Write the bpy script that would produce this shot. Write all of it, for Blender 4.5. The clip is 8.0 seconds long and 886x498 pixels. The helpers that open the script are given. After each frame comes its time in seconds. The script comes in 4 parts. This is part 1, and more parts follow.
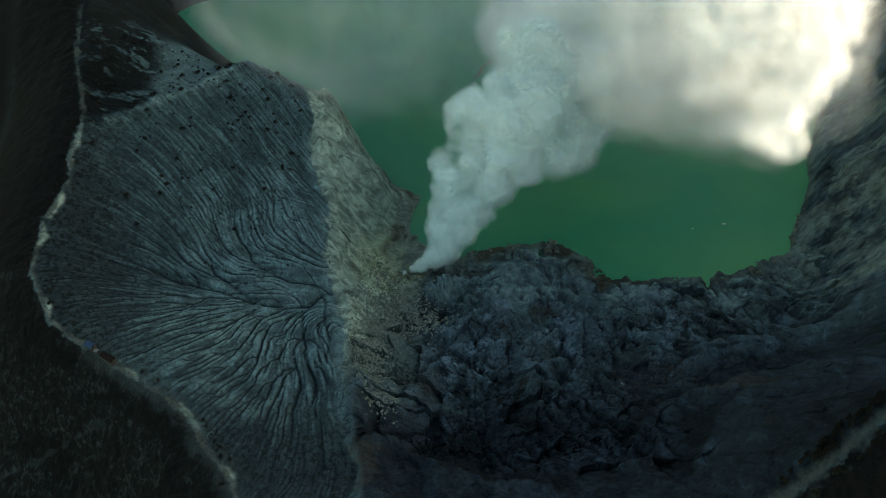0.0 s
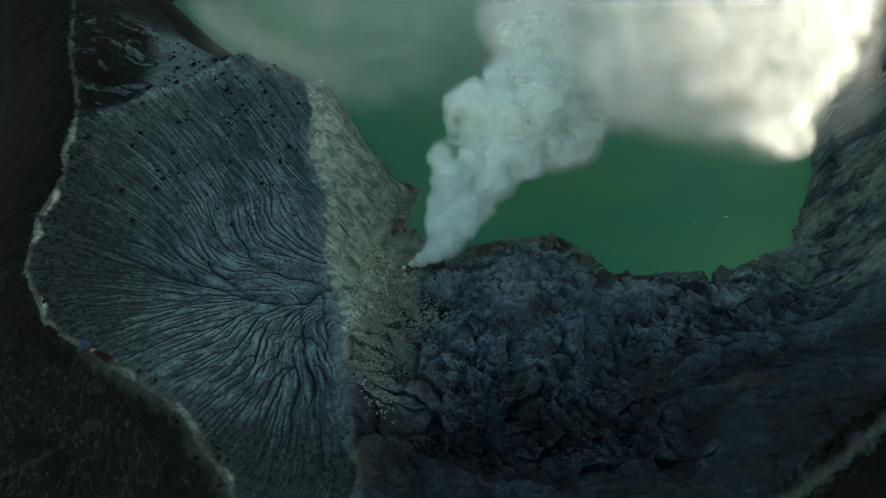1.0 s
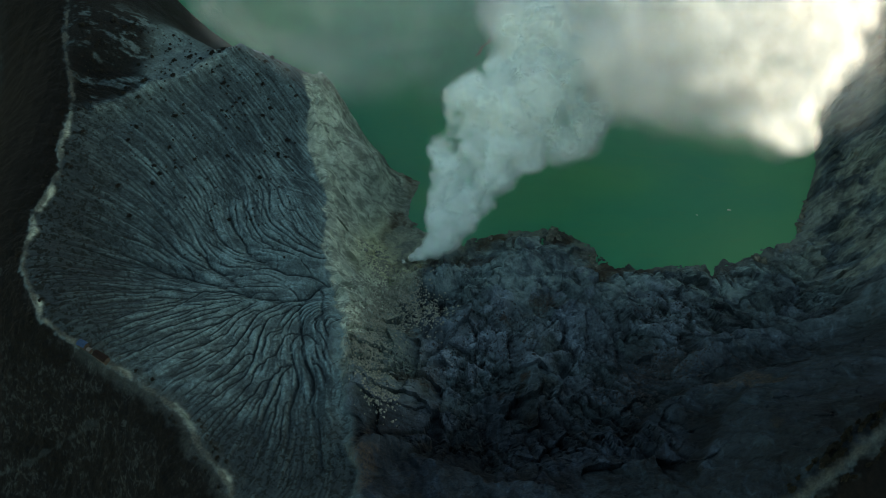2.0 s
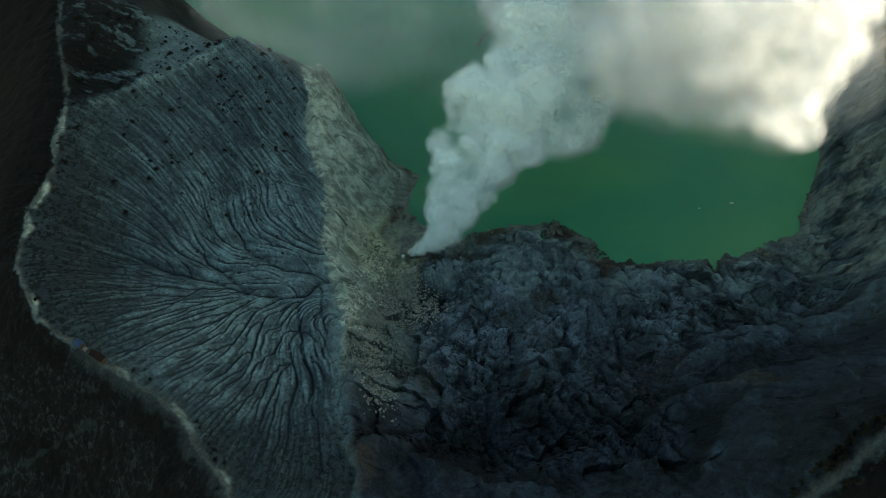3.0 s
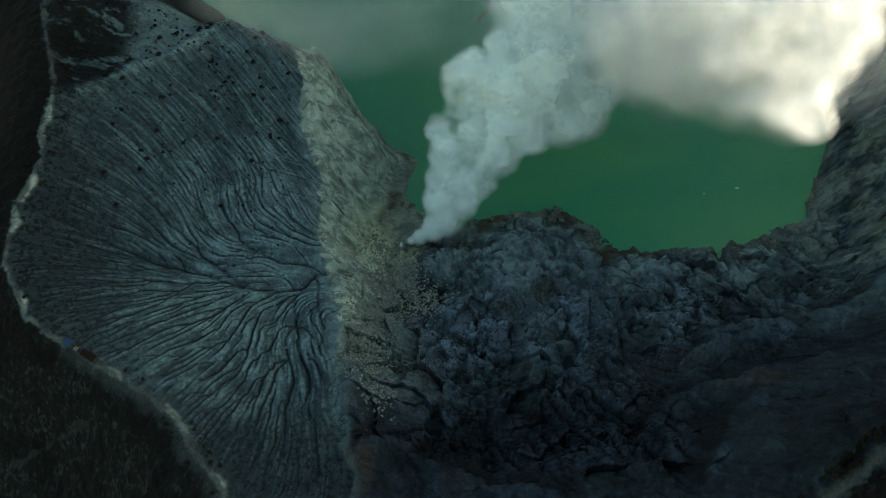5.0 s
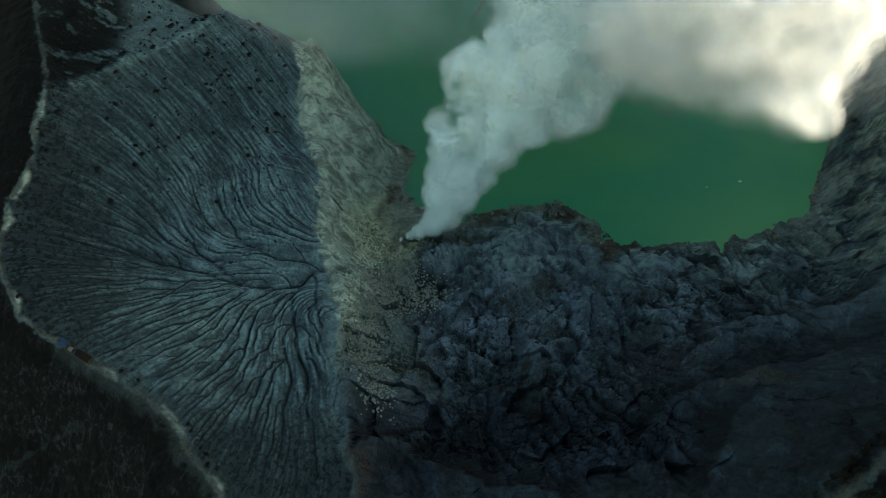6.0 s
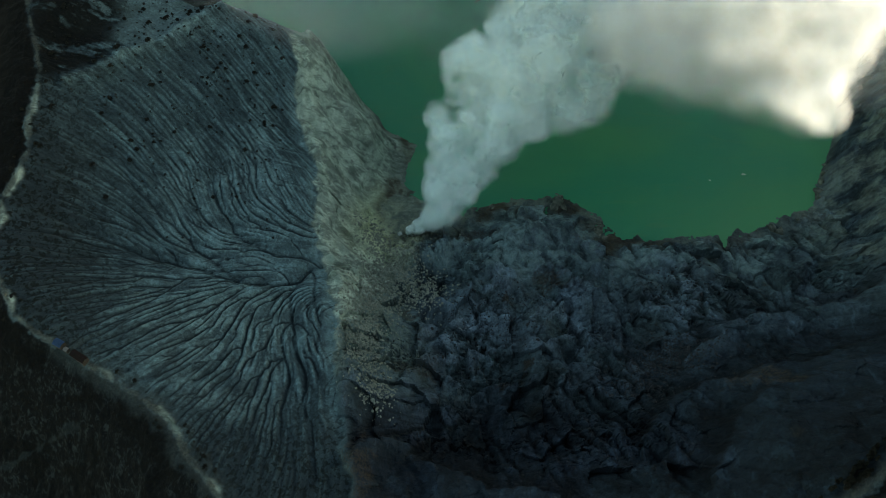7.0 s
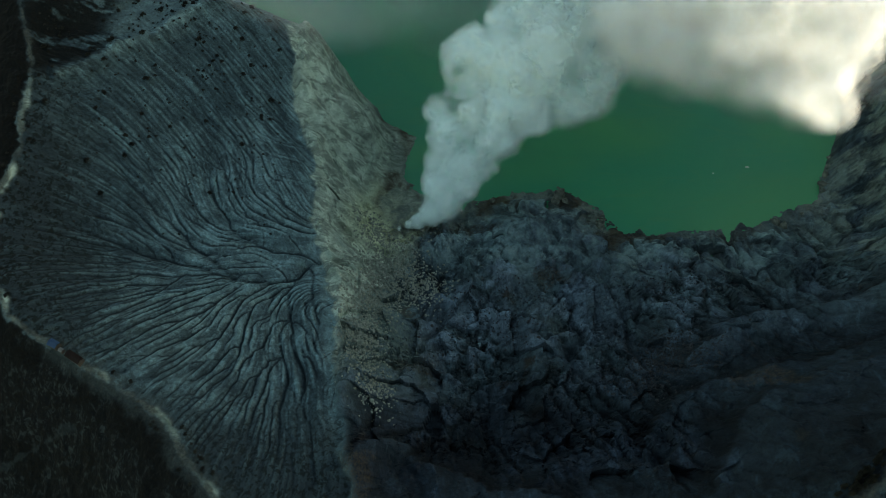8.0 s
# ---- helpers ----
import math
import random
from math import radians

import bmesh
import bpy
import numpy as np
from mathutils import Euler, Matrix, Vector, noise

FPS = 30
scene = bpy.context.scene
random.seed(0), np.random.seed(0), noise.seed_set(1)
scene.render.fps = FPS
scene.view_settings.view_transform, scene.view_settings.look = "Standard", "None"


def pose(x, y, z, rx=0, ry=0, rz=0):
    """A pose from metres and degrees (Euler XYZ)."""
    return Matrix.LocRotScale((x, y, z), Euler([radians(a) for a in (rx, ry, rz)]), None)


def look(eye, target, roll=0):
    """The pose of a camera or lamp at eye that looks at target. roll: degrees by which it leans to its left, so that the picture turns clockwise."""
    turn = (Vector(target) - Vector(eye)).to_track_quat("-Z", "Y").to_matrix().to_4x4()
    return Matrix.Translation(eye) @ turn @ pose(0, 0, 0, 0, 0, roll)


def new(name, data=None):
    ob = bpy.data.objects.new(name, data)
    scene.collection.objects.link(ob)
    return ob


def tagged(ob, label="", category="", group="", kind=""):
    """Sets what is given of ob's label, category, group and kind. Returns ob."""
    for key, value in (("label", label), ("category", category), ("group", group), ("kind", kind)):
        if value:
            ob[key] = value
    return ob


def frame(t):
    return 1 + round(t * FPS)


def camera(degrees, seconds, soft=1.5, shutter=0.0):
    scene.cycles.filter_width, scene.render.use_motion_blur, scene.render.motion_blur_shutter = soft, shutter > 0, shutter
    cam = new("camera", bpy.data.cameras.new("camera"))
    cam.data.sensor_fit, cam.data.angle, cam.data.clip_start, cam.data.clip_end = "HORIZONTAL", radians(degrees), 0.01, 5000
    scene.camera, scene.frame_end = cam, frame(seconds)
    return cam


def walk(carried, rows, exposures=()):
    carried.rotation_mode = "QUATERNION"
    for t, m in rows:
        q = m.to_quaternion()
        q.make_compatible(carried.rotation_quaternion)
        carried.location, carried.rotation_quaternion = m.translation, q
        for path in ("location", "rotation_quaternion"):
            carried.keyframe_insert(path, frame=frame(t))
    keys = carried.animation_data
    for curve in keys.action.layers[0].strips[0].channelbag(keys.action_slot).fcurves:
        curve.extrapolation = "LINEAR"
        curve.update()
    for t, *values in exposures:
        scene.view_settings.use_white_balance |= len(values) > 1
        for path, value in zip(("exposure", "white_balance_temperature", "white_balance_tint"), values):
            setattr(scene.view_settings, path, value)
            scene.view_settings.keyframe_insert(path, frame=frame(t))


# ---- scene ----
cam = camera(55.0, 8.0, soft=0.75)
PATH = [
    (0.0, pose(0.00, 0.00, 665.63, 41.709, 0.094, -0.000)),
    (0.5, pose(-0.36, 6.89, 666.17, 41.162, 0.082, -0.042)),
    (1.0, pose(-0.60, 13.84, 666.85, 40.578, 0.083, -0.077)),
    (1.5, pose(-0.65, 20.61, 667.50, 40.002, 0.081, -0.085)),
    (3.0, pose(-0.26, 40.69, 669.24, 38.297, 0.150, -0.138)),
    (3.5, pose(-0.25, 47.33, 669.80, 37.731, 0.157, -0.152)),
    (4.0, pose(-0.40, 54.27, 669.59, 37.157, 0.176, -0.177)),
    (4.5, pose(-0.40, 61.21, 668.91, 36.596, 0.190, -0.246)),
    (6.0, pose(-0.35, 81.77, 666.31, 35.007, 0.201, -0.379)),
    (6.5, pose(-0.33, 88.63, 665.36, 34.468, 0.208, -0.399)),
    (7.0, pose(-0.28, 95.40, 664.54, 33.921, 0.222, -0.418)),
    (7.5, pose(-0.35, 102.56, 663.70, 33.342, 0.224, -0.439)),
    (8.0, pose(-0.42, 110.00, 663.32, 32.729, 0.218, -0.455)),
]
walk(cam, PATH, exposures=[(0.0, 2.66, 7950, 4), (8.0, 2.66, 7950, 4)])

# ---- sky and sun: a low sun behind the eastern rim, the crater itself in open shade ----
SUN_UP, SUN_FROM = 5.7, 73.0        # degrees above the horizon; clockwise from +y
sky = bpy.data.worlds.new("sky")
scene.world = sky
sky.use_nodes = True
air = sky.node_tree.nodes.new("ShaderNodeTexSky")
air.sky_type = "NISHITA"
air.sun_disc = False
air.sun_elevation, air.sun_rotation = radians(SUN_UP), radians(SUN_FROM)
sky.node_tree.links.new(air.outputs[0], sky.node_tree.nodes["Background"].inputs[0])
sky.node_tree.nodes["Background"].inputs[1].default_value = 0.088
sun = new("sun", bpy.data.lights.new("sun", "SUN"))
scene.cycles.transparent_max_bounces = 72
scene.cycles.max_bounces, scene.cycles.diffuse_bounces = 10, 8
sun.data.energy, sun.data.angle, sun.data.color = 2.6, radians(2.0), (1.0, 0.965, 0.91)
sun_way = Vector((math.sin(radians(SUN_FROM)) * math.cos(radians(SUN_UP)), math.cos(radians(SUN_FROM)) * math.cos(radians(SUN_UP)), math.sin(radians(SUN_UP))))
sun.matrix_world = look(sun_way * 1500, (0, 0, 0))


# ---- materials ----
class Nodes:
    """A node material, written as short sums."""

    def __init__(self, name):
        self.m = bpy.data.materials.new(name)
        self.m.use_nodes = True
        self.t = self.m.node_tree
        self.bsdf = self.t.nodes["Principled BSDF"]
        self.place = self.t.nodes.new("ShaderNodeTexCoord").outputs["Object"]

    def put(self, socket, value):
        if isinstance(value, bpy.types.NodeSocket):
            self.t.links.new(value, socket)
        elif isinstance(value, (tuple, list)):
            socket.default_value = (*value, 1) if len(value) == 3 and socket.type == "RGBA" else value
        else:
            socket.default_value = value

    def noise(self, scale, detail=6.0, rough=0.6, warp=0.0, stretch=None):
        n = self.t.nodes.new("ShaderNodeTexNoise")
        n.inputs["Scale"].default_value, n.inputs["Detail"].default_value = scale, detail
        n.inputs["Roughness"].default_value, n.inputs["Distortion"].default_value = rough, warp
        where = self.place
        if stretch:
            k = self.t.nodes.new("ShaderNodeMapping")
            k.inputs["Scale"].default_value = stretch
            self.t.links.new(where, k.inputs["Vector"])
            where = k.outputs[0]
        self.t.links.new(where, n.inputs["Vector"])
        return n.outputs["Fac"]

    def cells(self, scale):
        n = self.t.nodes.new("ShaderNodeTexVoronoi")
        n.inputs["Scale"].default_value = scale
        self.t.links.new(self.place, n.inputs["Vector"])
        return n.outputs["Distance"]

    def attribute(self, name):
        n = self.t.nodes.new("ShaderNodeAttribute")
        n.attribute_name = name
        return n.outputs["Fac"]

    def random(self):
        return self.t.nodes.new("ShaderNodeObjectInfo").outputs["Random"]

    def island(self):
        return self.t.nodes.new("ShaderNodeNewGeometry").outputs["Random Per Island"]

    def math(self, op, a, b=0.0, clamp=False):
        n = self.t.nodes.new("ShaderNodeMath")
        n.operation, n.use_clamp = op, clamp
        self.put(n.inputs[0], a), self.put(n.inputs[1], b)
        return n.outputs[0]

    def step(self, v, lo, hi, to_lo=0.0, to_hi=1.0):
        n = self.t.nodes.new("ShaderNodeMapRange")
        n.interpolation_type = "SMOOTHSTEP"
        for i, x in enumerate((v, lo, hi, to_lo, to_hi)):
            self.put(n.inputs[i], x)
        return n.outputs[0]

    def mix(self, f, a, b, kind="MIX"):
        n = self.t.nodes.new("ShaderNodeMix")
        n.data_type, n.blend_type = "RGBA", kind
        self.put(n.inputs[0], f), self.put(n.inputs[6], a), self.put(n.inputs[7], b)
        return n.outputs[2]

    def bump(self, height, distance, strength=1.0, after=None):
        n = self.t.nodes.new("ShaderNodeBump")
        n.inputs["Strength"].default_value, n.inputs["Distance"].default_value = strength, distance
        self.put(n.inputs["Height"], height)
        if after:
            self.put(n.inputs["Normal"], after)
        return n.outputs[0]

    def done(self, colour, rough=0.9, normal=None, spec=0.3):
        self.put(self.bsdf.inputs["Base Color"], colour)
        self.put(self.bsdf.inputs["Roughness"], rough)
        self.bsdf.inputs["Specular IOR Level"].default_value = spec
        if normal:
            self.put(self.bsdf.inputs["Normal"], normal)
        return self.m


def ground_material():
    k = Nodes("volcanic_ground")
    big, mid, fine = k.noise(0.012, 5, 0.55, 0.6), k.noise(0.07, 6, 0.65, 0.4), k.noise(0.6, 5, 0.7)
    grain = k.noise(2.2, 3, 0.7)
    ash = k.mix(k.step(big, 0.35, 0.65), (0.036, 0.055, 0.062), (0.055, 0.083, 0.091))
    ash = k.mix(k.step(mid, 0.45, 0.7, 0.0, 0.7), ash, (0.064, 0.099, 0.112))
    ash = k.mix(k.math("MULTIPLY", k.attribute("pale"), k.step(mid, 0.32, 0.6, 0.35, 1.0)), ash, (0.160, 0.222, 0.222))
    # gully beds darkened: shade of the relief put into the ash colour
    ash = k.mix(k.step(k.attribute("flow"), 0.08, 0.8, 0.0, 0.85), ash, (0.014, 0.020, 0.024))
    # this mask lightens rill backs, relief light put into the colour
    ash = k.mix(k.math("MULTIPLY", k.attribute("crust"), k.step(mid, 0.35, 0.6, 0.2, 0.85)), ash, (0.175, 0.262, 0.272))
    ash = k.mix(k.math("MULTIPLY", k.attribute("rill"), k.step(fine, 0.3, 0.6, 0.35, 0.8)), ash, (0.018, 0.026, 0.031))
    tone, tone2 = k.attribute("tone"), k.attribute("tone_small")
    rock = k.mix(k.step(mid, 0.36, 0.62), (0.036, 0.052, 0.057), (0.074, 0.106, 0.116))
    rock = k.mix(k.step(k.noise(0.017, 6, 0.6, 0.7), 0.5, 0.64, 0.0, 0.8), rock, (0.115, 0.156, 0.172))
    rock = k.mix(k.step(tone, 0.25, 0.9, 0.0, 0.75), rock, (0.080, 0.105, 0.128))
    # rises above the local mean paled: relief light painted into the rock
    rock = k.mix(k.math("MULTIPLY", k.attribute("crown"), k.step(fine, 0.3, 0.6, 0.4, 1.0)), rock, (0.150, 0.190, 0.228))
    rock = k.mix(k.step(tone2, 0.35, 1.0, 0.0, 0.6), rock, k.mix(1.0, rock, (1.5, 1.53, 1.56), "MULTIPLY"))
    rock = k.mix(k.step(tone2, 0.0, 0.35, 0.65, 0.0), rock, k.mix(1.0, rock, (0.6, 0.6, 0.61), "MULTIPLY"))
    rock = k.mix(k.step(k.noise(0.022, 7, 0.7, 0.8), 0.61, 0.68, 0.0, 0.75), rock, (0.055, 0.032, 0.019))
    rock = k.mix(k.step(k.noise(0.018, 5, 0.6, 0.5, (1, 1, 2)), 0.54, 0.68, 0.0, 0.35), rock, (0.046, 0.056, 0.042))
    # hollows where runoff gathers darkened, as painted shade
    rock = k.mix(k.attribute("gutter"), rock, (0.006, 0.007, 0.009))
    rock = k.mix(k.step(k.noise(0.3, 6, 0.75, 1.0, (1, 0.5, 1)), 0.50, 0.56, 0.0, 0.55), rock, k.mix(1.0, rock, (0.4, 0.4, 0.42), "MULTIPLY"))
    rock = k.mix(k.math("MULTIPLY", k.attribute("dome"), k.step(k.noise(0.045, 6, 0.65, 0.6), 0.4, 0.62, 0.1, 0.95)), rock, (0.205, 0.275, 0.275))
    rock = k.mix(k.step(k.noise(0.011, 4, 0.55, 0.8), 0.36, 0.5, 0.75, 0.0), rock, k.mix(1.0, rock, (0.42, 0.44, 0.48), "MULTIPLY"))
    # darker behind each brow: painted shade, in part dark lava rubble
    rock = k.mix(k.math("MULTIPLY", k.attribute("brow_shade"), 0.8), rock, k.mix(1.0, rock, (0.35, 0.36, 0.4), "MULTIPLY"))
    # brow tops paled to paint in the light on their edges
    rock = k.mix(k.math("MULTIPLY", k.attribute("brow_light"), k.step(mid, 0.35, 0.6, 0.15, 0.6)), rock, (0.125, 0.170, 0.195))
    rock = k.mix(k.math("MULTIPLY", k.attribute("scree"), k.step(k.noise(0.3, 5, 0.7), 0.4, 0.6, 0.35, 0.9)), rock, (0.15, 0.185, 0.152))
    # shade and vignette of the near floor put into the rock colour
    rock = k.mix(k.math("MULTIPLY", k.attribute("south_shade"), 0.94), rock, k.mix(1.0, rock, (0.095, 0.115, 0.145), "MULTIPLY"))
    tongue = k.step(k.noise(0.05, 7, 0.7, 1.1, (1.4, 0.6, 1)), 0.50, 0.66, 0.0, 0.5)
    rock = k.mix(k.math("MULTIPLY", k.attribute("south_shade"), tongue), rock, k.mix(1.0, rock, (2.6, 2.75, 2.85), "MULTIPLY"))
    crust = k.step(k.noise(0.22, 6, 0.72, 0.9), 0.50, 0.58)
    ash = k.mix(k.math("MULTIPLY", crust, 0.45), ash, k.mix(1.0, ash, (1.7, 1.75, 1.78), "MULTIPLY"))
    # sparse plants, and vignette painted in as darker ash west and south
    ash = k.mix(k.math("MULTIPLY", k.step(k.attribute("plants_and_vignette"), 0.32, 0.9), 0.72), ash, (0.016, 0.021, 0.024))
    tuft = k.math("MULTIPLY", k.attribute("plants_and_vignette"), k.step(k.noise(0.26, 4, 0.7, 0.3), 0.50, 0.56))
    ash = k.mix(tuft, ash, (0.008, 0.011, 0.0105))
    c = k.mix(k.attribute("rock"), ash, rock)
    cliff = k.mix(k.step(mid, 0.35, 0.65), (0.30, 0.325, 0.26), (0.54, 0.565, 0.45))
    # dark streaks down the fall line stand in for shade between the ribs
    cliff = k.mix(k.step(k.noise(0.16, 6, 0.72, 0.5, (0.35, 1, 0.4)), 0.47, 0.58, 0.0, 0.7), cliff, (0.13, 0.14, 0.115))
    cliff = k.mix(k.step(k.noise(0.05, 6, 0.7, 1.0), 0.58, 0.72, 0.0, 0.7), cliff, (0.20, 0.17, 0.13))
    c = k.mix(k.math("MULTIPLY", k.attribute("cliff"), k.step(big, 0.2, 0.5, 0.75, 1.0)), c, cliff)
    sulphur = k.mix(k.step(fine, 0.35, 0.65), (0.44, 0.425, 0.25), (0.62, 0.595, 0.37))
    c = k.mix(k.math("MULTIPLY", k.attribute("sulphur"), k.step(mid, 0.3, 0.55, 0.35, 1.0)), c, sulphur)
    c = k.mix(k.math("MULTIPLY", k.attribute("shore"), k.step(mid, 0.35, 0.6, 0.3, 1.0)), c, k.mix(k.step(k.noise(0.02, 3, 0.5), 0.48, 0.56), (0.15, 0.162, 0.138), (0.085, 0.066, 0.045)))
    c = k.mix(k.math("MULTIPLY", k.attribute("rust"), k.step(fine, 0.35, 0.65, 0.0, 0.75)), c, (0.066, 0.046, 0.031))
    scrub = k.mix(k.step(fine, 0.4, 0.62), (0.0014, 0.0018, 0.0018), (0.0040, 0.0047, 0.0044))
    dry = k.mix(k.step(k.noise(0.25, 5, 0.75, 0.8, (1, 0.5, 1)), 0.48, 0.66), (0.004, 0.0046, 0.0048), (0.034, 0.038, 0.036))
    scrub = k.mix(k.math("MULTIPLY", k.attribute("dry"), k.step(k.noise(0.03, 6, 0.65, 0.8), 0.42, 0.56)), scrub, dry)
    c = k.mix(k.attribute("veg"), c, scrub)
    trail = k.mix(k.step(fine, 0.35, 0.65), (0.040, 0.041, 0.034), (0.092, 0.093, 0.078))
    c = k.mix(k.attribute("trail"), c, trail)
    c = k.mix(k.step(grain, 0.36, 0.66, 0.0, 0.45), c, k.mix(1.0, c, (0.45, 0.46, 0.48), "MULTIPLY"))
    c = k.mix(k.step(k.noise(0.95, 5, 0.8, 0.3), 0.52, 0.66, 0.0, 0.5), c, k.mix(1.0, c, (1.55, 1.68, 1.7), "MULTIPLY"))
    c = k.mix(k.step(k.noise(0.4, 5, 0.75, 0.5), 0.53, 0.64, 0.0, 0.45), c, k.mix(1.0, c, (0.45, 0.46, 0.48), "MULTIPLY"))
    c = k.mix(1.0, c, (0.86, 1.0, 1.04), "MULTIPLY")
    n = k.bump(mid, 2.5, 0.5, k.bump(fine, 1.0, 0.9, k.bump(grain, 0.3, 0.7)))
    return k.done(c, 0.92, n, 0.15)


def water_material():
    k = Nodes("acid_lake_water")
    big, mid = k.noise(0.004, 4, 0.5, 0.8), k.noise(0.02, 5, 0.6, 1.5, (1, 3, 1))
    c = k.mix(k.step(big, 0.35, 0.65), (0.010, 0.185, 0.105), (0.040, 0.225, 0.098))
    c = k.mix(k.step(mid, 0.5, 0.8, 0.0, 0.35), c, (0.07, 0.19, 0.08))
    n = k.bump(k.noise(0.35, 3, 0.6), 0.12, 0.25)
    return k.done(c, 0.35, n, 0.25)


def steam_material(wisp, low=0.25, high=1.6, white=(0.965, 0.972, 0.968)):
    k = Nodes("steam")
    both, d, tr = k.t.nodes.new("ShaderNodeMixShader"), k.t.nodes.new("ShaderNodeBsdfDiffuse"), k.t.nodes.new("ShaderNodeBsdfTranslucent")
    for n in (d, tr):
        n.inputs["Color"].default_value = (*white, 1)
    both.inputs[0].default_value = 0.4
    k.t.links.new(d.outputs[0], both.inputs[1]), k.t.links.new(tr.outputs[0], both.inputs[2])
    clear, veil = k.t.nodes.new("ShaderNodeBsdfTransparent"), k.t.nodes.new("ShaderNodeMixShader")
    thick = k.attribute("thick")
    drift = k.step(k.noise(wisp, 6, 0.62, 0.5), 0.32, 0.68, low, high)
    k.put(veil.inputs[0], k.math("MAXIMUM", k.math("MULTIPLY", thick, drift, True), k.step(thick, 0.9, 0.99)))
    k.t.links.new(clear.outputs[0], veil.inputs[1]), k.t.links.new(both.outputs[0], veil.inputs[2])
    k.t.links.new(veil.outputs[0], k.t.nodes["Material Output"].inputs["Surface"])
    return k.m


def speckled(name, dark, light, scale=1.5, rough=0.9, spread=0.0):
    k = Nodes(name)
    c = k.mix(k.step(k.noise(scale, 5, 0.7), 0.3, 0.7), dark, light)
    if spread:
        c = k.mix(k.math("MULTIPLY", k.random(), spread), c, k.mix(1.0, c, (0.4, 0.42, 0.45), "MULTIPLY"))
    return k.done(c, rough, k.bump(k.noise(scale * 3, 4, 0.7), 0.15, 0.6))


GROUND, WATER, STEAM = ground_material(), water_material(), steam_material(0.05, 0.45, 1.5, (0.875, 0.968, 0.958))

# ---- plan of the crater: ridges, gullies and benches as lines of x, y, height ----
RIM_PATH = [(-352, 760, 222), (-335, 645, 200), (-319, 592, 182), (-321, 545, 172), (-317, 526, 165), (-330, 482, 156), (-326, 435, 150), (-301, 392, 144),
            (-278, 377, 138), (-222, 347, 126), (-195, 330, 122), (-180, 313, 121), (-170, 297, 120), (-157, 284, 121), (-146, 270, 119), (-130, 235, 124)]
# points from x 450 on are unseen, their heights chosen to block the sun
SOUTH_RIM = [(-60, 205, 135), (60, 190, 150), (160, 205, 168), (234, 247, 190), (262, 267, 196), (312, 298, 208), (380, 362, 226), (450, 450, 245),
             (540, 560, 250), (600, 660, 256), (625, 760, 258), (645, 830, 268), (655, 890, 290)]
NORTH_RIDGE = [(-300, 591, 170), (-250, 632, 166), (-215, 668, 160), (-192, 700, 156), (-165, 706, 138), (-138, 703, 120)]
CRESCENT = [(-132, 654, 97), (-132, 634, 87), (-121, 603, 72), (-113, 578, 69), (-108, 537, 69), (-107, 504, 70), (-101, 478, 67), (-93, 463, 72), (-86, 441, 80), (-81, 405, 90), (-78, 374, 99),
            (-73, 335, 111), (-67, 301, 119), (-60, 272, 122)]
SPUR = [(-124, 714, 100), (-107, 714, 70), (-88, 692, 38), (-60, 678, 9), (-33, 670, 2)]
BOWL = [(-204, 411, 114), (-229, 473, 98), (-167, 456, 87), (-241, 601, 147), (-233, 515, 112), (-269, 470, 118), (-132, 380, 97), (-147, 337, 108),
        (-106, 308, 115), (-84, 275, 121), (-152, 420, 95), (-163, 371, 106), (-165, 510, 88), (-124, 455, 75), (-117, 419, 83), (-103, 371, 95), (-95, 338, 105), (-277, 539, 142), (-184, 560, 100), (-160, 610, 104)]
RIBS = [([(-300, 591, 0), (-250, 632, 0), (-215, 668, 0), (-192, 700, 0)], 6, 6), ([(-40, 520, 0), (-24, 521, 0), (-6, 528, 0)], 13, 6), ([(-80, 467, 0), (-66, 465, 0)], 10, 5),
        ([(190, 522, 0), (200, 518, 0)], 10, 6), ([(128, 505, 0), (160, 503, 0)], 14, 9), ([(60, 545, 0), (95, 553, 0)], 16, 7), ([(75, 400, 0), (85, 450, 0)], 12, 7), ([(15, 480, 0), (45, 490, 0), (60, 510, 0)], 12, 7),
        ([(-45, 345, 0), (-20, 352, 0), (0, 360, 0)], 13, 5)]
# brows: smooth ash swells on the south side of a line, dropping steeply to the north of it
BROWS = [([(205, 402), (220, 414), (256, 428), (290, 431), (318, 428), (352, 447)], 13, 26), ([(150, 326), (169, 348), (190, 355), (214, 358), (230, 366), (262, 362), (300, 378)], 12, 24),
         ([(175, 281), (193, 310), (222, 334), (262, 345), (318, 352)], 9, 22), ([(-58, 300), (-42, 314), (-30, 315), (-14, 302), (0, 291), (30, 279), (62, 273)], 10, 20)]
SCREE = [(-88, 532, 32), (-71, 586, 9), (-55, 635, 9), (-83, 661, 50), (-63, 461, 36), (-62, 391, 67), (-35, 299, 92), (-48, 560, 4)]
FLOOR = [(-18, 437, 34), (-21, 349, 58), (35, 311, 64), (-3, 293, 88), (44, 381, 38), (74, 325, 62), (33, 473, 18), (-9, 540, 8), (25, 548, 7), (79, 553, 12),
         (140, 530, 10), (86, 439, 30), (171, 454, 34), (206, 525, 12), (180, 356, 75), (205, 350, 94), (221, 416, 61), (241, 497, 24), (165, 272, 128), (60, 250, 115)]
EAST_WALL = [(303, 439, 57), (351, 489, 44), (413, 631, 46), (404, 573, 37), (392, 533, 37), (323, 389, 113), (250, 301, 172), (273, 388, 80), (440, 700, 45), (520, 840, 62), (560, 1000, 60)]
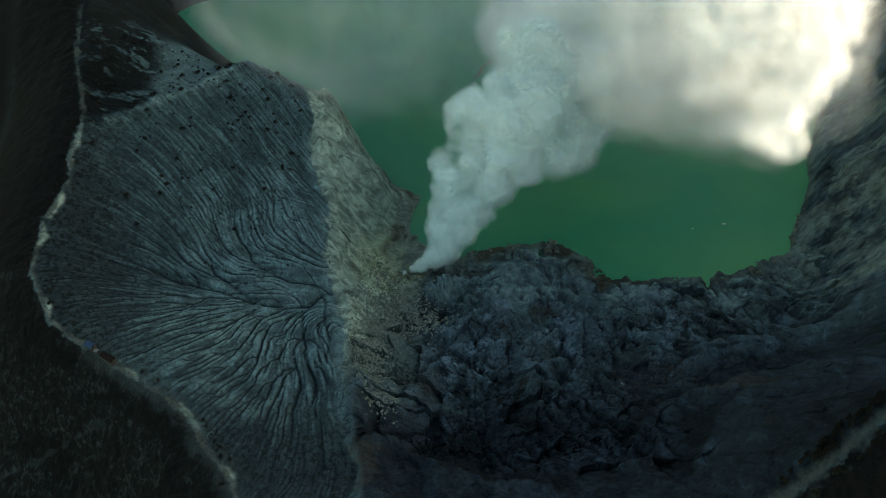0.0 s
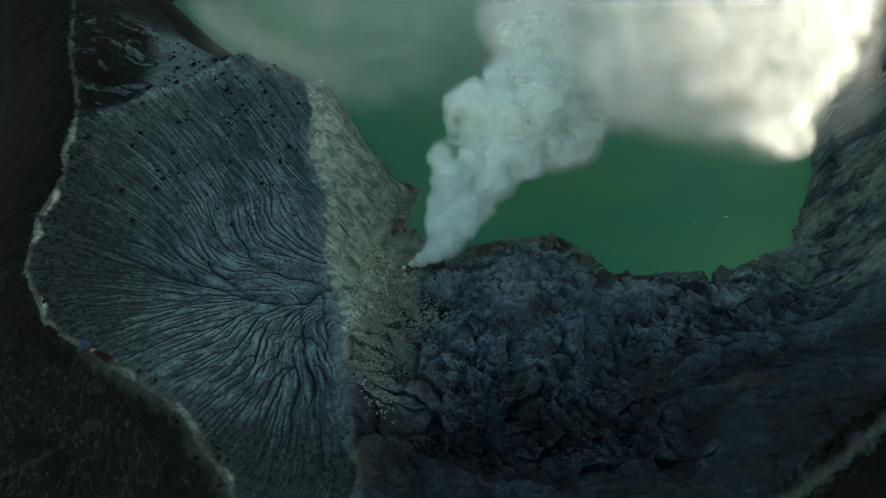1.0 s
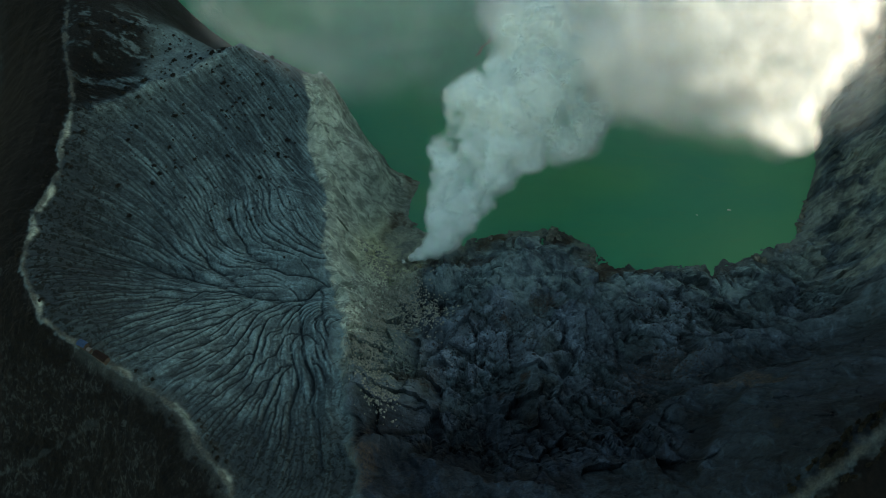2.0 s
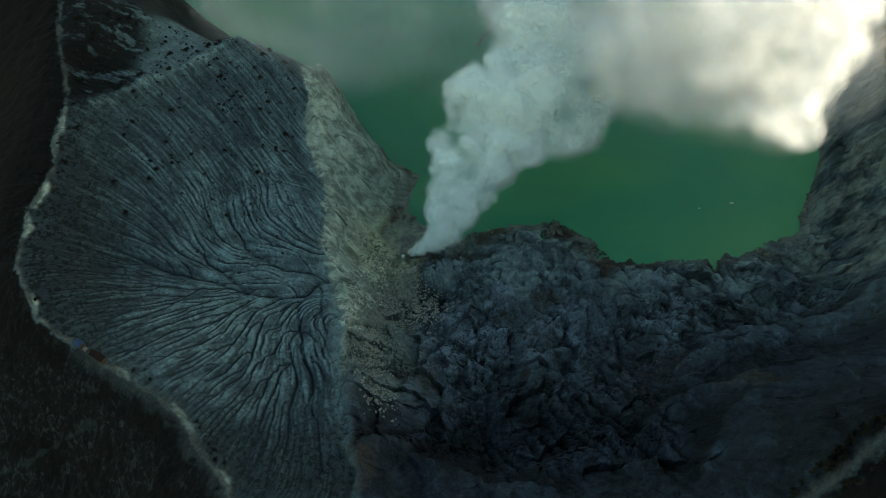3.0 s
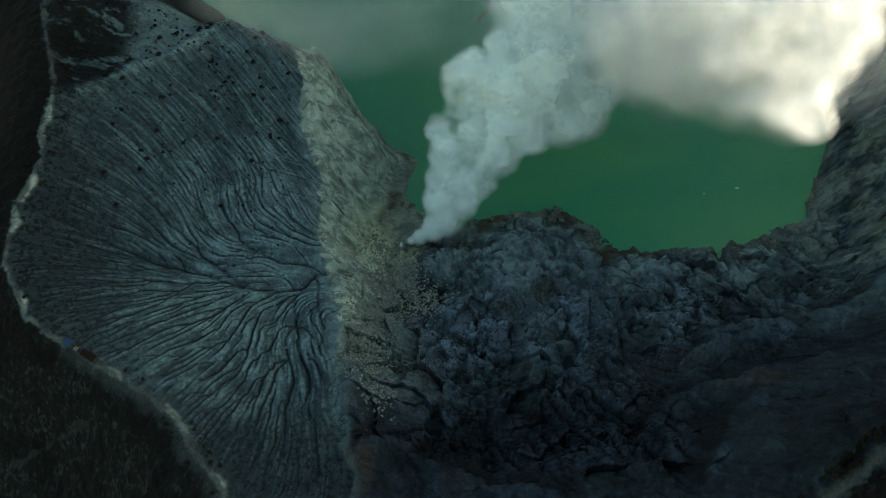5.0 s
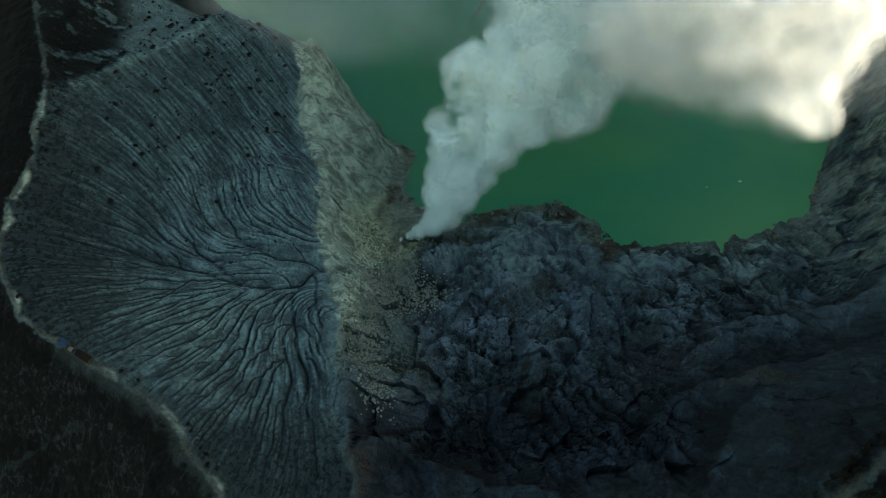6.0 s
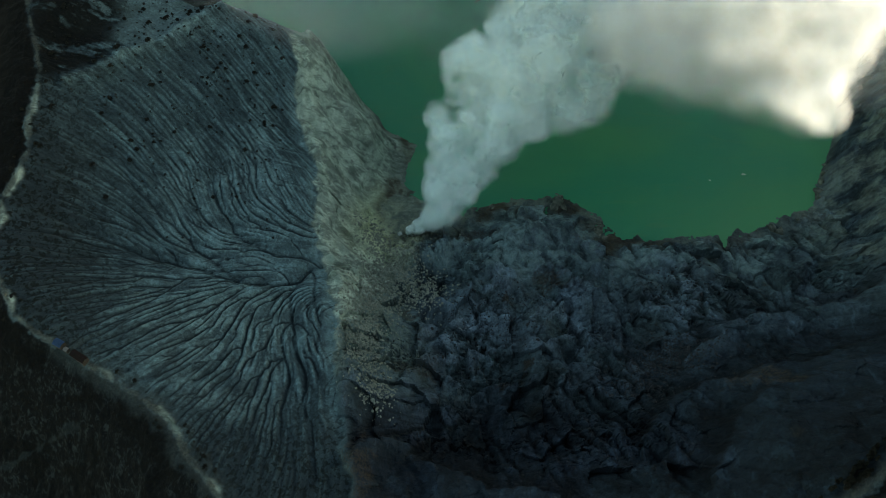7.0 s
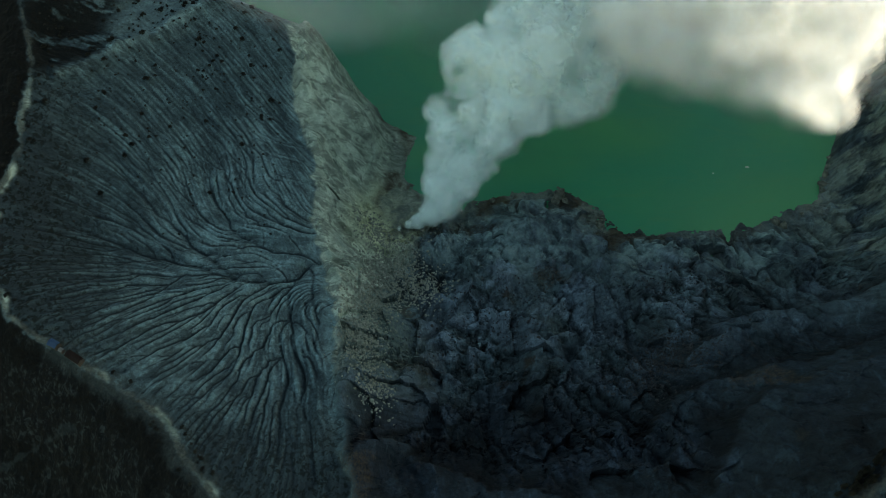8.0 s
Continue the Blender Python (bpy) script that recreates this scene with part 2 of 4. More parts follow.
SHORE = [(-42, 640, 1), (-25, 600, 1), (10, 580, 1), (47, 589, 1), (85, 590, 2), (114, 594, 2), (150, 563, 1), (165, 545, 2), (200, 543, 2), (250, 546, 2), (290, 550, 2),
         (314, 560, 2), (345, 566, 4), (366, 592, 1), (373, 612, 1), (392, 650, 1), (413, 697, 1), (435, 760, 1), (500, 900, 1)]
LAKE_BED = [(-320, 960, -14), (-345, 1050, -14), (-60, 722, -14), (-85, 745, -14), (-20, 690, -12), (20, 640, -14), (100, 650, -16), (220, 600, -14), (330, 630, -14), (0, 730, -14), (-90, 760, -14), (350, 760, -18), (150, 900, -25), (-240, 890, -14), (-190, 790, -12), (-130, 770, -14), (-270, 1050, -14), (100, 1200, -25), (400, 1100, -20), (-150, 1250, -16)]
# the unseen eastern points are set to steer where the rim's shadow falls
OUTSIDE = [(-430, 640, 130), (-440, 480, 90), (-400, 370, 80), (-319, 349, 108), (-270, 300, 82), (-220, 230, 78), (-480, 250, 20), (-600, 500, 0), (-150, 150, 70),
           (60, 110, 95), (250, 170, 130), (400, 270, 215), (640, 500, 225), (820, 800, 210), (900, 1100, 560), (-500, 900, 150), (-380, 900, 170), (-310, 800, 150)]
# lines along which the rain runs down the ash bowl, in order round its outlet
FLOW_SOUTH = [[(-48, 290), (-60, 345), (-74, 405), (-90, 445)], [(-71, 280), (-82, 336), (-99, 391), (-113, 431)], [(-86, 277), (-100, 354), (-114, 410), (-123, 455)], [(-115, 273), (-115, 319), (-117, 362), (-123, 434)],
              [(-150, 298), (-139, 340), (-132, 381), (-128, 432)], [(-181, 325), (-162, 361), (-147, 396), (-133, 440)], [(-211, 342), (-187, 375), (-164, 404), (-143, 447)],
              [(-247, 367), (-214, 393), (-188, 418), (-156, 450)], [(-278, 385), (-247, 400), (-216, 429), (-172, 458)], [(-306, 410), (-273, 424), (-232, 444), (-181, 460)]]
FLOW_NORTH = [[(-318, 439), (-279, 447), (-244, 457), (-202, 458)], [(-318, 471), (-287, 476), (-249, 479), (-215, 471)], [(-313, 511), (-279, 507), (-247, 495), (-200, 466)],
              [(-309, 541), (-275, 535), (-240, 513), (-187, 469)], [(-296, 580), (-261, 559), (-225, 531), (-170, 480)], [(-269, 600), (-237, 577), (-205, 550), (-173, 501), (-125, 486)],
              [(-244, 617), (-216, 595), (-183, 571), (-139, 513), (-105, 494)], [(-223, 635), (-195, 612), (-165, 581), (-118, 539), (-88, 522)], [(-206, 656), (-177, 634), (-154, 616), (-126, 600), (-95, 580)],
              [(-192, 671), (-169, 652), (-145, 634), (-133, 623), (-100, 605)], [(-180, 694), (-160, 677), (-146, 670), (-136, 664)]]
SIDE_TRAIL = [(-345, 300, 90), (-318, 304, 90), (-285, 316, 92), (-255, 324, 95)]
# unseen; the high eastern points are added to keep sun off the bowl
FAR_RIM = [(-420, 1100, 200), (-380, 1400, 210), (-100, 1600, 220), (300, 1620, 230), (680, 1400, 480), (690, 1010, 345), (710, 1090, 450), (730, 1180, 520), (-440, 1010, 40), (-300, 1350, 40), (100, 1480, 10), (420, 1400, 20)]


def thin_plate(nodes, smooth=2.0):
    """A smooth sheet through the plan's lines."""
    q = np.array(nodes, float)
    c, s = q[:, :2] / 100.0, q[:, 2]
    d = np.sqrt(((c[:, None] - c[None]) ** 2).sum(2))
    k = d * d * np.log(d + 1e-9) + smooth * 0.002 * np.eye(len(c))
    a = np.c_[np.ones(len(c)), c]
    top = np.r_[np.c_[k, a], np.c_[a.T, np.zeros((3, 3))]]
    w = np.linalg.solve(top, np.r_[s, 0, 0, 0])

    def height(x, y):
        u, v = np.ravel(x) / 100.0, np.ravel(y) / 100.0
        z = w[-3] + w[-2] * u + w[-1] * v
        for (cx, cy), wk in zip(c, w[:-3]):
            d2 = (u - cx) ** 2 + (v - cy) ** 2 + 1e-12
            z += wk * 0.5 * d2 * np.log(d2)
        return z.reshape(np.shape(x))
    return height


sheet = thin_plate(RIM_PATH + SOUTH_RIM + NORTH_RIDGE + CRESCENT + SPUR + BOWL + SCREE + FLOOR + EAST_WALL + SHORE + LAKE_BED + OUTSIDE + FAR_RIM)

stream = thin_plate([(x, y, q) for q, run in enumerate(FLOW_SOUTH + FLOW_NORTH) for x, y in run], 60.0)


def spaced(stops):
    """Grid lines from stops of (start, step), the last one being the end."""
    out = []
    for (a, s), (b, _) in zip(stops, stops[1:]):
        out += list(np.linspace(a, b, max(2, round((b - a) / s)), endpoint=False))
    return np.array(out + [stops[-1][0]])


# ---- noise, lines and flow on arrays ----
def lattice(ix, iy, seed, iz=0):
    h = (ix.astype(np.int64) * 374761393 + iy.astype(np.int64) * 668265263 + (np.asarray(iz).astype(np.int64)) * 2147483647 + seed * 1274126177) & 0xFFFFFFFF
    h = ((h ^ (h >> 13)) * 1274126177) & 0xFFFFFFFF
    return ((h ^ (h >> 16)) & 0xFFFFF) / float(0xFFFFF)


def wave(x, y, seed=0):
    """Smooth gradient noise, about -0.7 to 0.7."""
    ix, iy = np.floor(x), np.floor(y)
    fx, fy = (x - ix).astype(np.float32), (y - iy).astype(np.float32)
    u, v = fx * fx * fx * (fx * (fx * 6 - 15) + 10), fy * fy * fy * (fy * (fy * 6 - 15) + 10)
    out = 0
    for dx in (0, 1):
        for dy in (0, 1):
            a = lattice(ix + dx, iy + dy, seed).astype(np.float32) * np.float32(2 * np.pi)
            g = np.cos(a) * (fx - np.float32(dx)) + np.sin(a) * (fy - np.float32(dy))
            out = out + g * (u if dx else 1 - u) * (v if dy else 1 - v)
    return out


def fbm(x, y, size, octaves=5, gain=0.5, seed=0, ridged=False):
    out, amp = 0, 1.0
    for o in range(octaves):
        w = wave(x / size + 17.3 * o, y / size - 9.1 * o, seed + o)
        out = out + amp * ((0.35 - np.abs(w)) * 2 if ridged else w)
        size, amp = size * 0.5, amp * gain
        if size < 1.6:
            break
    return out


def blocks(x, y, size, seed=0, tilt=0.0):
    """Scattered angular stones: distances to the nearest and the next, in sizes, a value for each stone, and its tilted top in metres."""
    ix, iy = np.floor(x / size), np.floor(y / size)
    d1, d2, val, top = np.full(x.shape, 9.0), np.full(x.shape, 9.0), np.zeros(x.shape), np.zeros(x.shape)
    for dx in (-1, 0, 1):
        for dy in (-1, 0, 1):
            cx, cy = ix + dx, iy + dy
            ox, oy = x / size - (cx + 0.1 + 0.8 * lattice(cx, cy, seed)), y / size - (cy + 0.1 + 0.8 * lattice(cx, cy, seed + 5))
            d = np.hypot(ox, oy)
            nearer = d < d1
            d2 = np.where(nearer, d1, np.minimum(d2, d))
            val = np.where(nearer, lattice(cx, cy, seed + 9), val)
            top = np.where(nearer, size * tilt * ((lattice(cx, cy, seed + 11) - 0.5) * ox + (lattice(cx, cy, seed + 13) - 0.5) * oy), top)
            d1 = np.where(nearer, d, d1)
    return d1, d2, val, top


def away(x, y, line):
    """Distance to a line of the plan, and the height of its nearest point."""
    best, high = np.full(x.shape, 1e9), np.zeros(x.shape)
    for a, b in zip(line, line[1:]):
        vx, vy = b[0] - a[0], b[1] - a[1]
        t = np.clip(((x - a[0]) * vx + (y - a[1]) * vy) / (vx * vx + vy * vy), 0, 1)
        d = np.hypot(x - a[0] - t * vx, y - a[1] - t * vy)
        near = d < best
        best = np.where(near, d, best)
        high = np.where(near, a[2] + t * (b[2] - a[2]), high)
    return best, high


def side(x, y, line):
    """Distance to a line of the plan, positive to the right of its run."""
    best, sign = np.full(x.shape, 1e9), np.ones(x.shape)
    for a, b in zip(line, line[1:]):
        vx, vy = b[0] - a[0], b[1] - a[1]
        t = np.clip(((x - a[0]) * vx + (y - a[1]) * vy) / (vx * vx + vy * vy), 0, 1)
        d = np.hypot(x - a[0] - t * vx, y - a[1] - t * vy)
        near = d < best
        sign = np.where(near, np.where((x - a[0]) * vy - (y - a[1]) * vx > 0, 1, -1), sign)
        best = np.where(near, d, best)
    return best * sign


def inside(x, y, ring):
    odd = np.zeros(x.shape, bool)
    for a, b in zip(ring, ring[1:] + ring[:1]):
        if a[1] != b[1]:
            odd ^= ((a[1] > y) != (b[1] > y)) & (x < (b[0] - a[0]) * (y - a[1]) / (b[1] - a[1]) + a[0])
    return odd


def soften(a, times=1):
    for _ in range(times):
        p = np.pad(a, 1, mode="edge")
        a = (p[:-2, 1:-1] + p[2:, 1:-1] + p[1:-1, :-2] + p[1:-1, 2:] + 2 * a) / 6
        p = np.pad(a, 1, mode="edge")
        a = (p[:-2, :-2] + p[2:, 2:] + p[2:, :-2] + p[:-2, 2:] + 4 * a) / 8
    return a


def smooth(v, lo, hi):
    t = np.clip((v - lo) / (hi - lo), 0, 1)
    return t * t * (3 - 2 * t)


class Runoff:
    """Rain on a patch of the sheet: drops run downhill, gather and cut gullies."""

    def __init__(self, x0, x1, y0, y1, cell):
        self.x0, self.y0, self.cell = x0, y0, cell
        self.x, self.y = np.meshgrid(np.arange(x0, x1, cell), np.arange(y0, y1, cell))
        self.edge = [x0, self.x[0, -1], y0, self.y[-1, 0]]

    def rain(self, z, depth, passes, steps, wide):
        shape, nx = z.shape, z.shape[1]
        for turn in range(passes):
            gy, gx = np.gradient(soften(z, 1), self.cell)
            steep = np.hypot(gx, gy) + 1e-6
            dx, dy = (-gx / steep).ravel(), (-gy / steep).ravel()
            rng = np.random.default_rng(7 + turn)
            px = (self.x.ravel() - self.x0) / self.cell + rng.uniform(-0.5, 0.5, z.size)
            py = (self.y.ravel() - self.y0) / self.cell + rng.uniform(-0.5, 0.5, z.size)
            if turn < passes - 1:
                px, py = px[turn % 2::2], py[turn % 2::2]
            count, vx, vy = np.zeros(z.size), np.zeros(px.size), np.zeros(px.size)
            for go in range(steps):
                at = np.clip(np.rint(py).astype(int), 0, shape[0] - 1) * nx + np.clip(np.rint(px).astype(int), 0, nx - 1)
                count += np.bincount(at, weights=np.minimum(vx * vx + vy * vy + (go < 3), 1), minlength=z.size)
                vx, vy = 0.4 * vx + 0.6 * dx[at], 0.4 * vy + 0.6 * dy[at]
                px, py = px + 1.3 * vx, py + 1.3 * vy
            if turn < passes - 1:
                count *= 2
            flow = np.log1p(soften(count.reshape(shape), 0 if turn == passes - 1 else 1))
            rill = flow - soften(flow, wide)
            bed = smooth(rill, 0.05, 1.1) * 0.6 + smooth(flow, 3.8, 6.3) * 0.9
            wet = smooth(z, 0.5, 5) * smooth(soften(steep, 4), 0.04, 0.16)
            z = z - wet * (bed if turn < 2 else soften(bed, 1)) * depth
            z = np.maximum(z, soften(z, 4) - 1.6)
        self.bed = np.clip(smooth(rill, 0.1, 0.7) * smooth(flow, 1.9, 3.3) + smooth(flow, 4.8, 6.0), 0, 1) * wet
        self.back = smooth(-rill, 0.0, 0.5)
        self.z = z
        return self

    def sample(self, a, x, y):
        u, v = np.clip((x - self.x0) / self.cell, 0, a.shape[1] - 1.001), np.clip((y - self.y0) / self.cell, 0, a.shape[0] - 1.001)
        i, j = u.astype(int), v.astype(int)
        u, v = u - i, v - j
        return (a[j, i] * (1 - u) + a[j, i + 1] * u) * (1 - v) + (a[j + 1, i] * (1 - u) + a[j + 1, i + 1] * u) * v

    def fade(self, x, y, band=25):
        x0, x1, y0, y1 = self.edge
        return smooth(x, x0, x0 + band) * (1 - smooth(x, x1 - band, x1)) * smooth(y, y0, y0 + band * 0.4) * (1 - smooth(y, y1 - band, y1))


# ---- the smooth sheet with its drains, then rain on it ----
RIDGE_RING = RIM_PATH[1:] + SOUTH_RIM[:1] + CRESCENT[::-1] + NORTH_RIDGE[::-1][:-1]
crater_ring = RIM_PATH + SOUTH_RIM + [(700, 1080, 0), (300, 1600, 0), (-380, 1400, 0)]
DRAINS = [([(-300, 482, 0), (-229, 470, 0), (-190, 462, 0), (-167, 456, 0), (-140, 456, 0), (-124, 460, 0), (-110, 478, 0), (-97, 484, 0), (-85, 482, 0)], 5, 4.0),
          ([(-83, 279, 0), (-88, 307, 0), (-97, 342, 0), (-104, 374, 0), (-113, 398, 0), (-119, 422, 0), (-122, 448, 0), (-112, 476, 0)], 3, 2.5),
          ([(-112, 300, 0), (-114, 350, 0), (-118, 400, 0)], 2.5, 1.5),
          ([(-92, 385, 0), (-97, 420, 0), (-104, 450, 0), (-108, 475, 0)], 2.5, 1.5),
          ([(-196, 545, 0), (-184, 519, 0), (-172, 500, 0), (-140, 488, 0), (-112, 486, 0)], 4.5, 3.5),
          ([(-255, 530, 0), (-225, 505, 0), (-195, 478, 0), (-165, 460, 0)], 5, 3.0),
          ([(-312, 622, 0), (-268, 664, 0), (-228, 700, 0), (-205, 745, 0)], 15, 9.0)]


def shaped(x, y):
    z = sheet(x, y)
    crest, _ = away(x, y, CRESCENT)
    z += 1.5 * np.exp(-(crest / 6) ** 2) * smooth(y, 500, 515)
    sx, sy = x + 6 * fbm(x, y, 30, 3, 0.6, 6), y + 6 * fbm(x, y, 30, 3, 0.6, 7)
    for line, width, high in RIBS:
        d, _ = away(sx, sy, line)
        z += high * np.exp(-(d / width) ** 2)
    bx, by = x + 9 * fbm(x, y, 26, 4, 0.55, 16), y + 9 * fbm(x, y, 26, 4, 0.55, 17)
    for line, high, wide in BROWS:
        d = side(bx, by, line)
        z += high * np.exp(-(np.where(d > 0, d / wide, d / 5.0)) ** 2)
    wob = 3 * fbm(x, y, 25, 2, 0.5, 5)
    for line, width, deep in DRAINS:
        d, _ = away(x + wob, y + wob, line)
        z -= deep * np.exp(-(d / width) ** 2)
    return z


def furrows(x, y, cell, spacing):
    """Long rills side by side down the ash, forking as they spread; 0 in the bed, 1 on the back."""
    across = stream(x, y)
    gy, gx = np.gradient(across, cell)
    steep = np.hypot(gx, gy) + 1e-4
    across = across + np.minimum(steep, 0.08) * (2.2 * fbm(x, y, 40, 2, 0.5, 14) + 0.9 * fbm(x, y, 12, 3, 0.6, 15))
    along = np.hypot(x + 118, y - 466)
    total, share = 0, 1e-6
    for n in range(7):
        w = np.exp(-((np.log2(1 / (steep * 2 ** n)) - math.log2(spacing)) / 0.55) ** 2)
        total = total + w * np.clip(np.abs(wave(across * 2 ** n + 31.7 * n, along / 38 + 5.3 * n, 160 + n)) * 2.6, 0, 1)
        share = share + w
    return total / share


slope = Runoff(-352.0, -48.0, 226.0, 735.0, 0.8)
slope.bowl = soften(inside(slope.x + 7 * fbm(slope.x, slope.y, 22, 4, 0.6, 12), slope.y + 5 * fbm(slope.x, slope.y, 22, 4, 0.6, 13), RIDGE_RING).astype(float), 2)
start = shaped(slope.x, slope.y)
fan = np.exp(-((slope.y - 400) / 110) ** 2)
heart = np.exp(-(np.hypot(slope.x + 130, slope.y - 440) / 120) ** 2)
outlet = smooth(np.hypot((slope.x + 118) / 40, (slope.y - 478) / 20), 0.6, 1.4)
to_edge, _ = away(slope.x, slope.y, CRESCENT)
outlet = outlet * (smooth(to_edge + 4 * fbm(slope.x, slope.y, 18, 3, 0.5, 18), 5, 13) * (1 - smooth(slope.y, 480, 500)) + smooth(slope.y, 480, 500))
rills = furrows(slope.x, slope.y, slope.cell, 3.4)
grain = (1.1 + 1.5 * heart) * rills + 0.9 * furrows(slope.x, slope.y, slope.cell, 8.5) + 0.9 * fbm(slope.x, slope.y, 26, 3, 0.6, 4)
slope.rain(start + grain * slope.bowl * outlet, slope.bowl * (0.10 + 0.25 * fan + 0.3 * heart), 3, 150, 3)
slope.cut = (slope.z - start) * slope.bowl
# masks for the shade painted in rill beds and the light on backs
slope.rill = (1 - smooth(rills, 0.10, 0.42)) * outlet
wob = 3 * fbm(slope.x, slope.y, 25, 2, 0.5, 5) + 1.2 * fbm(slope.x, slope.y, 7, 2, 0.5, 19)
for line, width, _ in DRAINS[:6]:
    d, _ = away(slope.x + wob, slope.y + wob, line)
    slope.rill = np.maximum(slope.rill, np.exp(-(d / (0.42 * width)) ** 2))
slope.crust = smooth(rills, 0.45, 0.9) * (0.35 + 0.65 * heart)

def calm(x, y):
    """1 where the floor is a smooth slope of ash, 0 where lava is broken up."""
    east = smooth(x + 14 * fbm(x, y, 40, 3, 0.5, 170), 135, 190) * (1 - smooth(y - 0.30 * (x - 150) + 14 * fbm(x, y, 40, 3, 0.5, 171), 375, 425))
    near = 1 - smooth(y + 12 * fbm(x, y, 30, 3, 0.5, 172) + 0.18 * np.abs(x + 40), 300, 325)
    return np.clip(np.maximum(east, near), 0, 1)


pit = Runoff(-430.0, 450.0, 215.0, 800.0, 1.7)
pit.bowl = soften(inside(pit.x, pit.y, RIDGE_RING).astype(float), 2)
pit.within = soften(inside(pit.x, pit.y, crater_ring).astype(float), 1)
start = shaped(pit.x, pit.y)
bare = pit.within * (1 - pit.bowl)
bent_x, bent_y = pit.x + 16 * fbm(pit.x, pit.y, 70, 2, 0.5, 8), pit.y + 16 * fbm(pit.x, pit.y, 70, 2, 0.5, 9)
grainy = (8.5 * fbm(bent_x, bent_y * 0.5, 58, 5, 0.46, 21, True) + 2.5 * fbm(bent_x * 0.6, bent_y, 30, 4, 0.5, 25)) * (1 - 0.5 * calm(pit.x, pit.y))
hills = bare * grainy * smooth(start, 2, 16)
hills *= 1 - 0.75 * smooth(-pit.x, 120, 150) * smooth(pit.y, 560, 600)
hills += (1 - pit.within) * 1.2 * fbm(pit.x, pit.y, 16, 4, 0.6, 23)
pit.z = start + hills
pit.cut = hills * (1 - pit.bowl)

lava = Runoff(-95.0, 440.0, 226.0, 640.0, 1.25)
start = shaped(lava.x, lava.y) + pit.sample(pit.cut, lava.x, lava.y)
lava.bare = pit.sample(bare, lava.x, lava.y)
lava.rain(start + 0.9 * fbm(lava.x, lava.y, 8, 3, 0.6, 24) * lava.bare, lava.bare * (0.9 - 0.45 * calm(lava.x, lava.y)), 4, 110, 4)
lava.cut = (lava.z - start) * lava.bare

# ---- the ground sheet ----
xs = spaced([(-2600, 120), (-900, 30), (-520, 6), (-385, 3), (-345, 0.74), (-62, 1.25), (425, 4), (520, 12), (700, 40), (1200, 120), (2600, 0)])
ys = spaced([(-2000, 120), (-200, 30), (130, 6), (228, 0.78), (590, 0.95), (730, 3), (800, 10), (1200, 30), (1750, 120), (3600, 0)])
GX, GY = np.meshgrid(xs, ys)
far = np.clip((np.hypot(GX - 50, GY - 700) - 850) / 600, 0, 1)
GZ = shaped(np.clip(GX, -700, 800), np.clip(GY, 60, 1700)) * (1 - far) + far * 40
edge = pit.fade(GX, GY)
GZ += pit.sample(pit.cut, GX, GY) * edge + lava.sample(lava.cut, GX, GY) * lava.fade(GX, GY, 12) + slope.sample(slope.cut, GX, GY) * slope.fade(GX, GY, 6)
in_bowl, in_crater = slope.sample(slope.bowl, GX, GY) * slope.fade(GX, GY, 6), np.where(edge > 0.5, pit.sample(pit.within, GX, GY), inside(GX, GY, crater_ring))
to_rim, rim_high = away(GX, GY, RIM_PATH)
to_south, south_high = away(GX, GY, SOUTH_RIM)
to_crest, _ = away(GX, GY, CRESCENT + SPUR)
to_north, _ = away(GX, GY, NORTH_RIDGE)
upland = smooth(-GX + 11 * fbm(GX, GY, 20, 5, 0.65, 62), 128, 150) * smooth(GY, 575, 600)
floor_part = in_crater * (1 - in_bowl) * (1 - upland)
above = smooth(GZ, -1, 7)
warp = 10 * fbm(GX, GY, 40, 3, 0.5, 60)
brow = np.interp(GY, [350, 400, 430, 470, 500, 540, 580, 620], [-115, -92, -72, -54, -46, -38, -18, 45])
crest_x = np.interp(GY, [p[1] for p in CRESCENT[::-1]], [p[0] for p in CRESCENT[::-1]])
cliff = floor_part * smooth(brow - GX + 1.6 * warp + 9 * fbm(GX, GY, 14, 4, 0.65, 61), -14, 20)

# rocks of the crater floor: slabs, lumps and loose blocks
d1, d2, val, top = blocks(GX + warp * 1.2, GY * 0.85 + 7 * fbm(GX, GY, 30, 3, 0.5, 70), 25, 31, 1.1)
slab = top + val * 2.0 - 1.2 * (1 - smooth(d2 - d1, 0.0, 0.06))
e1, e2, eval_, top = blocks(GX + 4 * fbm(GX, GY, 12, 3, 0.6, 71), GY * 0.75 + 4 * fbm(GX, GY, 12, 3, 0.6, 72), 9, 41, 1.2)
lump = top + eval_ * 0.9 - 0.5 * (1 - smooth(e2 - e1, 0.0, 0.08))
c1, c2, cval, top = blocks(GX + 2 * fbm(GX, GY, 8, 2, 0.6, 73), GY * 0.8, 4.6, 51, 1.3)
chip = (top + cval * 0.8 - 0.5 * (1 - smooth(c2 - c1, 0.0, 0.12))) * (1 - 0.6 * calm(GX, GY))
rock_amount = floor_part * above * (1 - 0.55 * cliff)
# some flows are smooth, others broken up
broken = (0.12 + 0.9 * smooth(fbm(GX + warp, GY, 60, 5, 0.6, 77), -0.12, 0.2)) * (1 - 0.85 * calm(GX, GY))
slab = slab * (1 - 0.85 * calm(GX, GY))
GZ += rock_amount * (0.8 * slab + 0.9 * broken * lump + chip * (0.35 + 0.65 * broken) + broken * (1.4 * fbm(GX + 0.5 * warp, GY * 0.5, 14, 4, 0.6, 50, True) + 0.7 * fbm(GX, GY, 5, 3, 0.7, 90, True)) + 0.5 * fbm(GX * 0.5 + warp, GY, 7, 4, 0.6, 52, True))
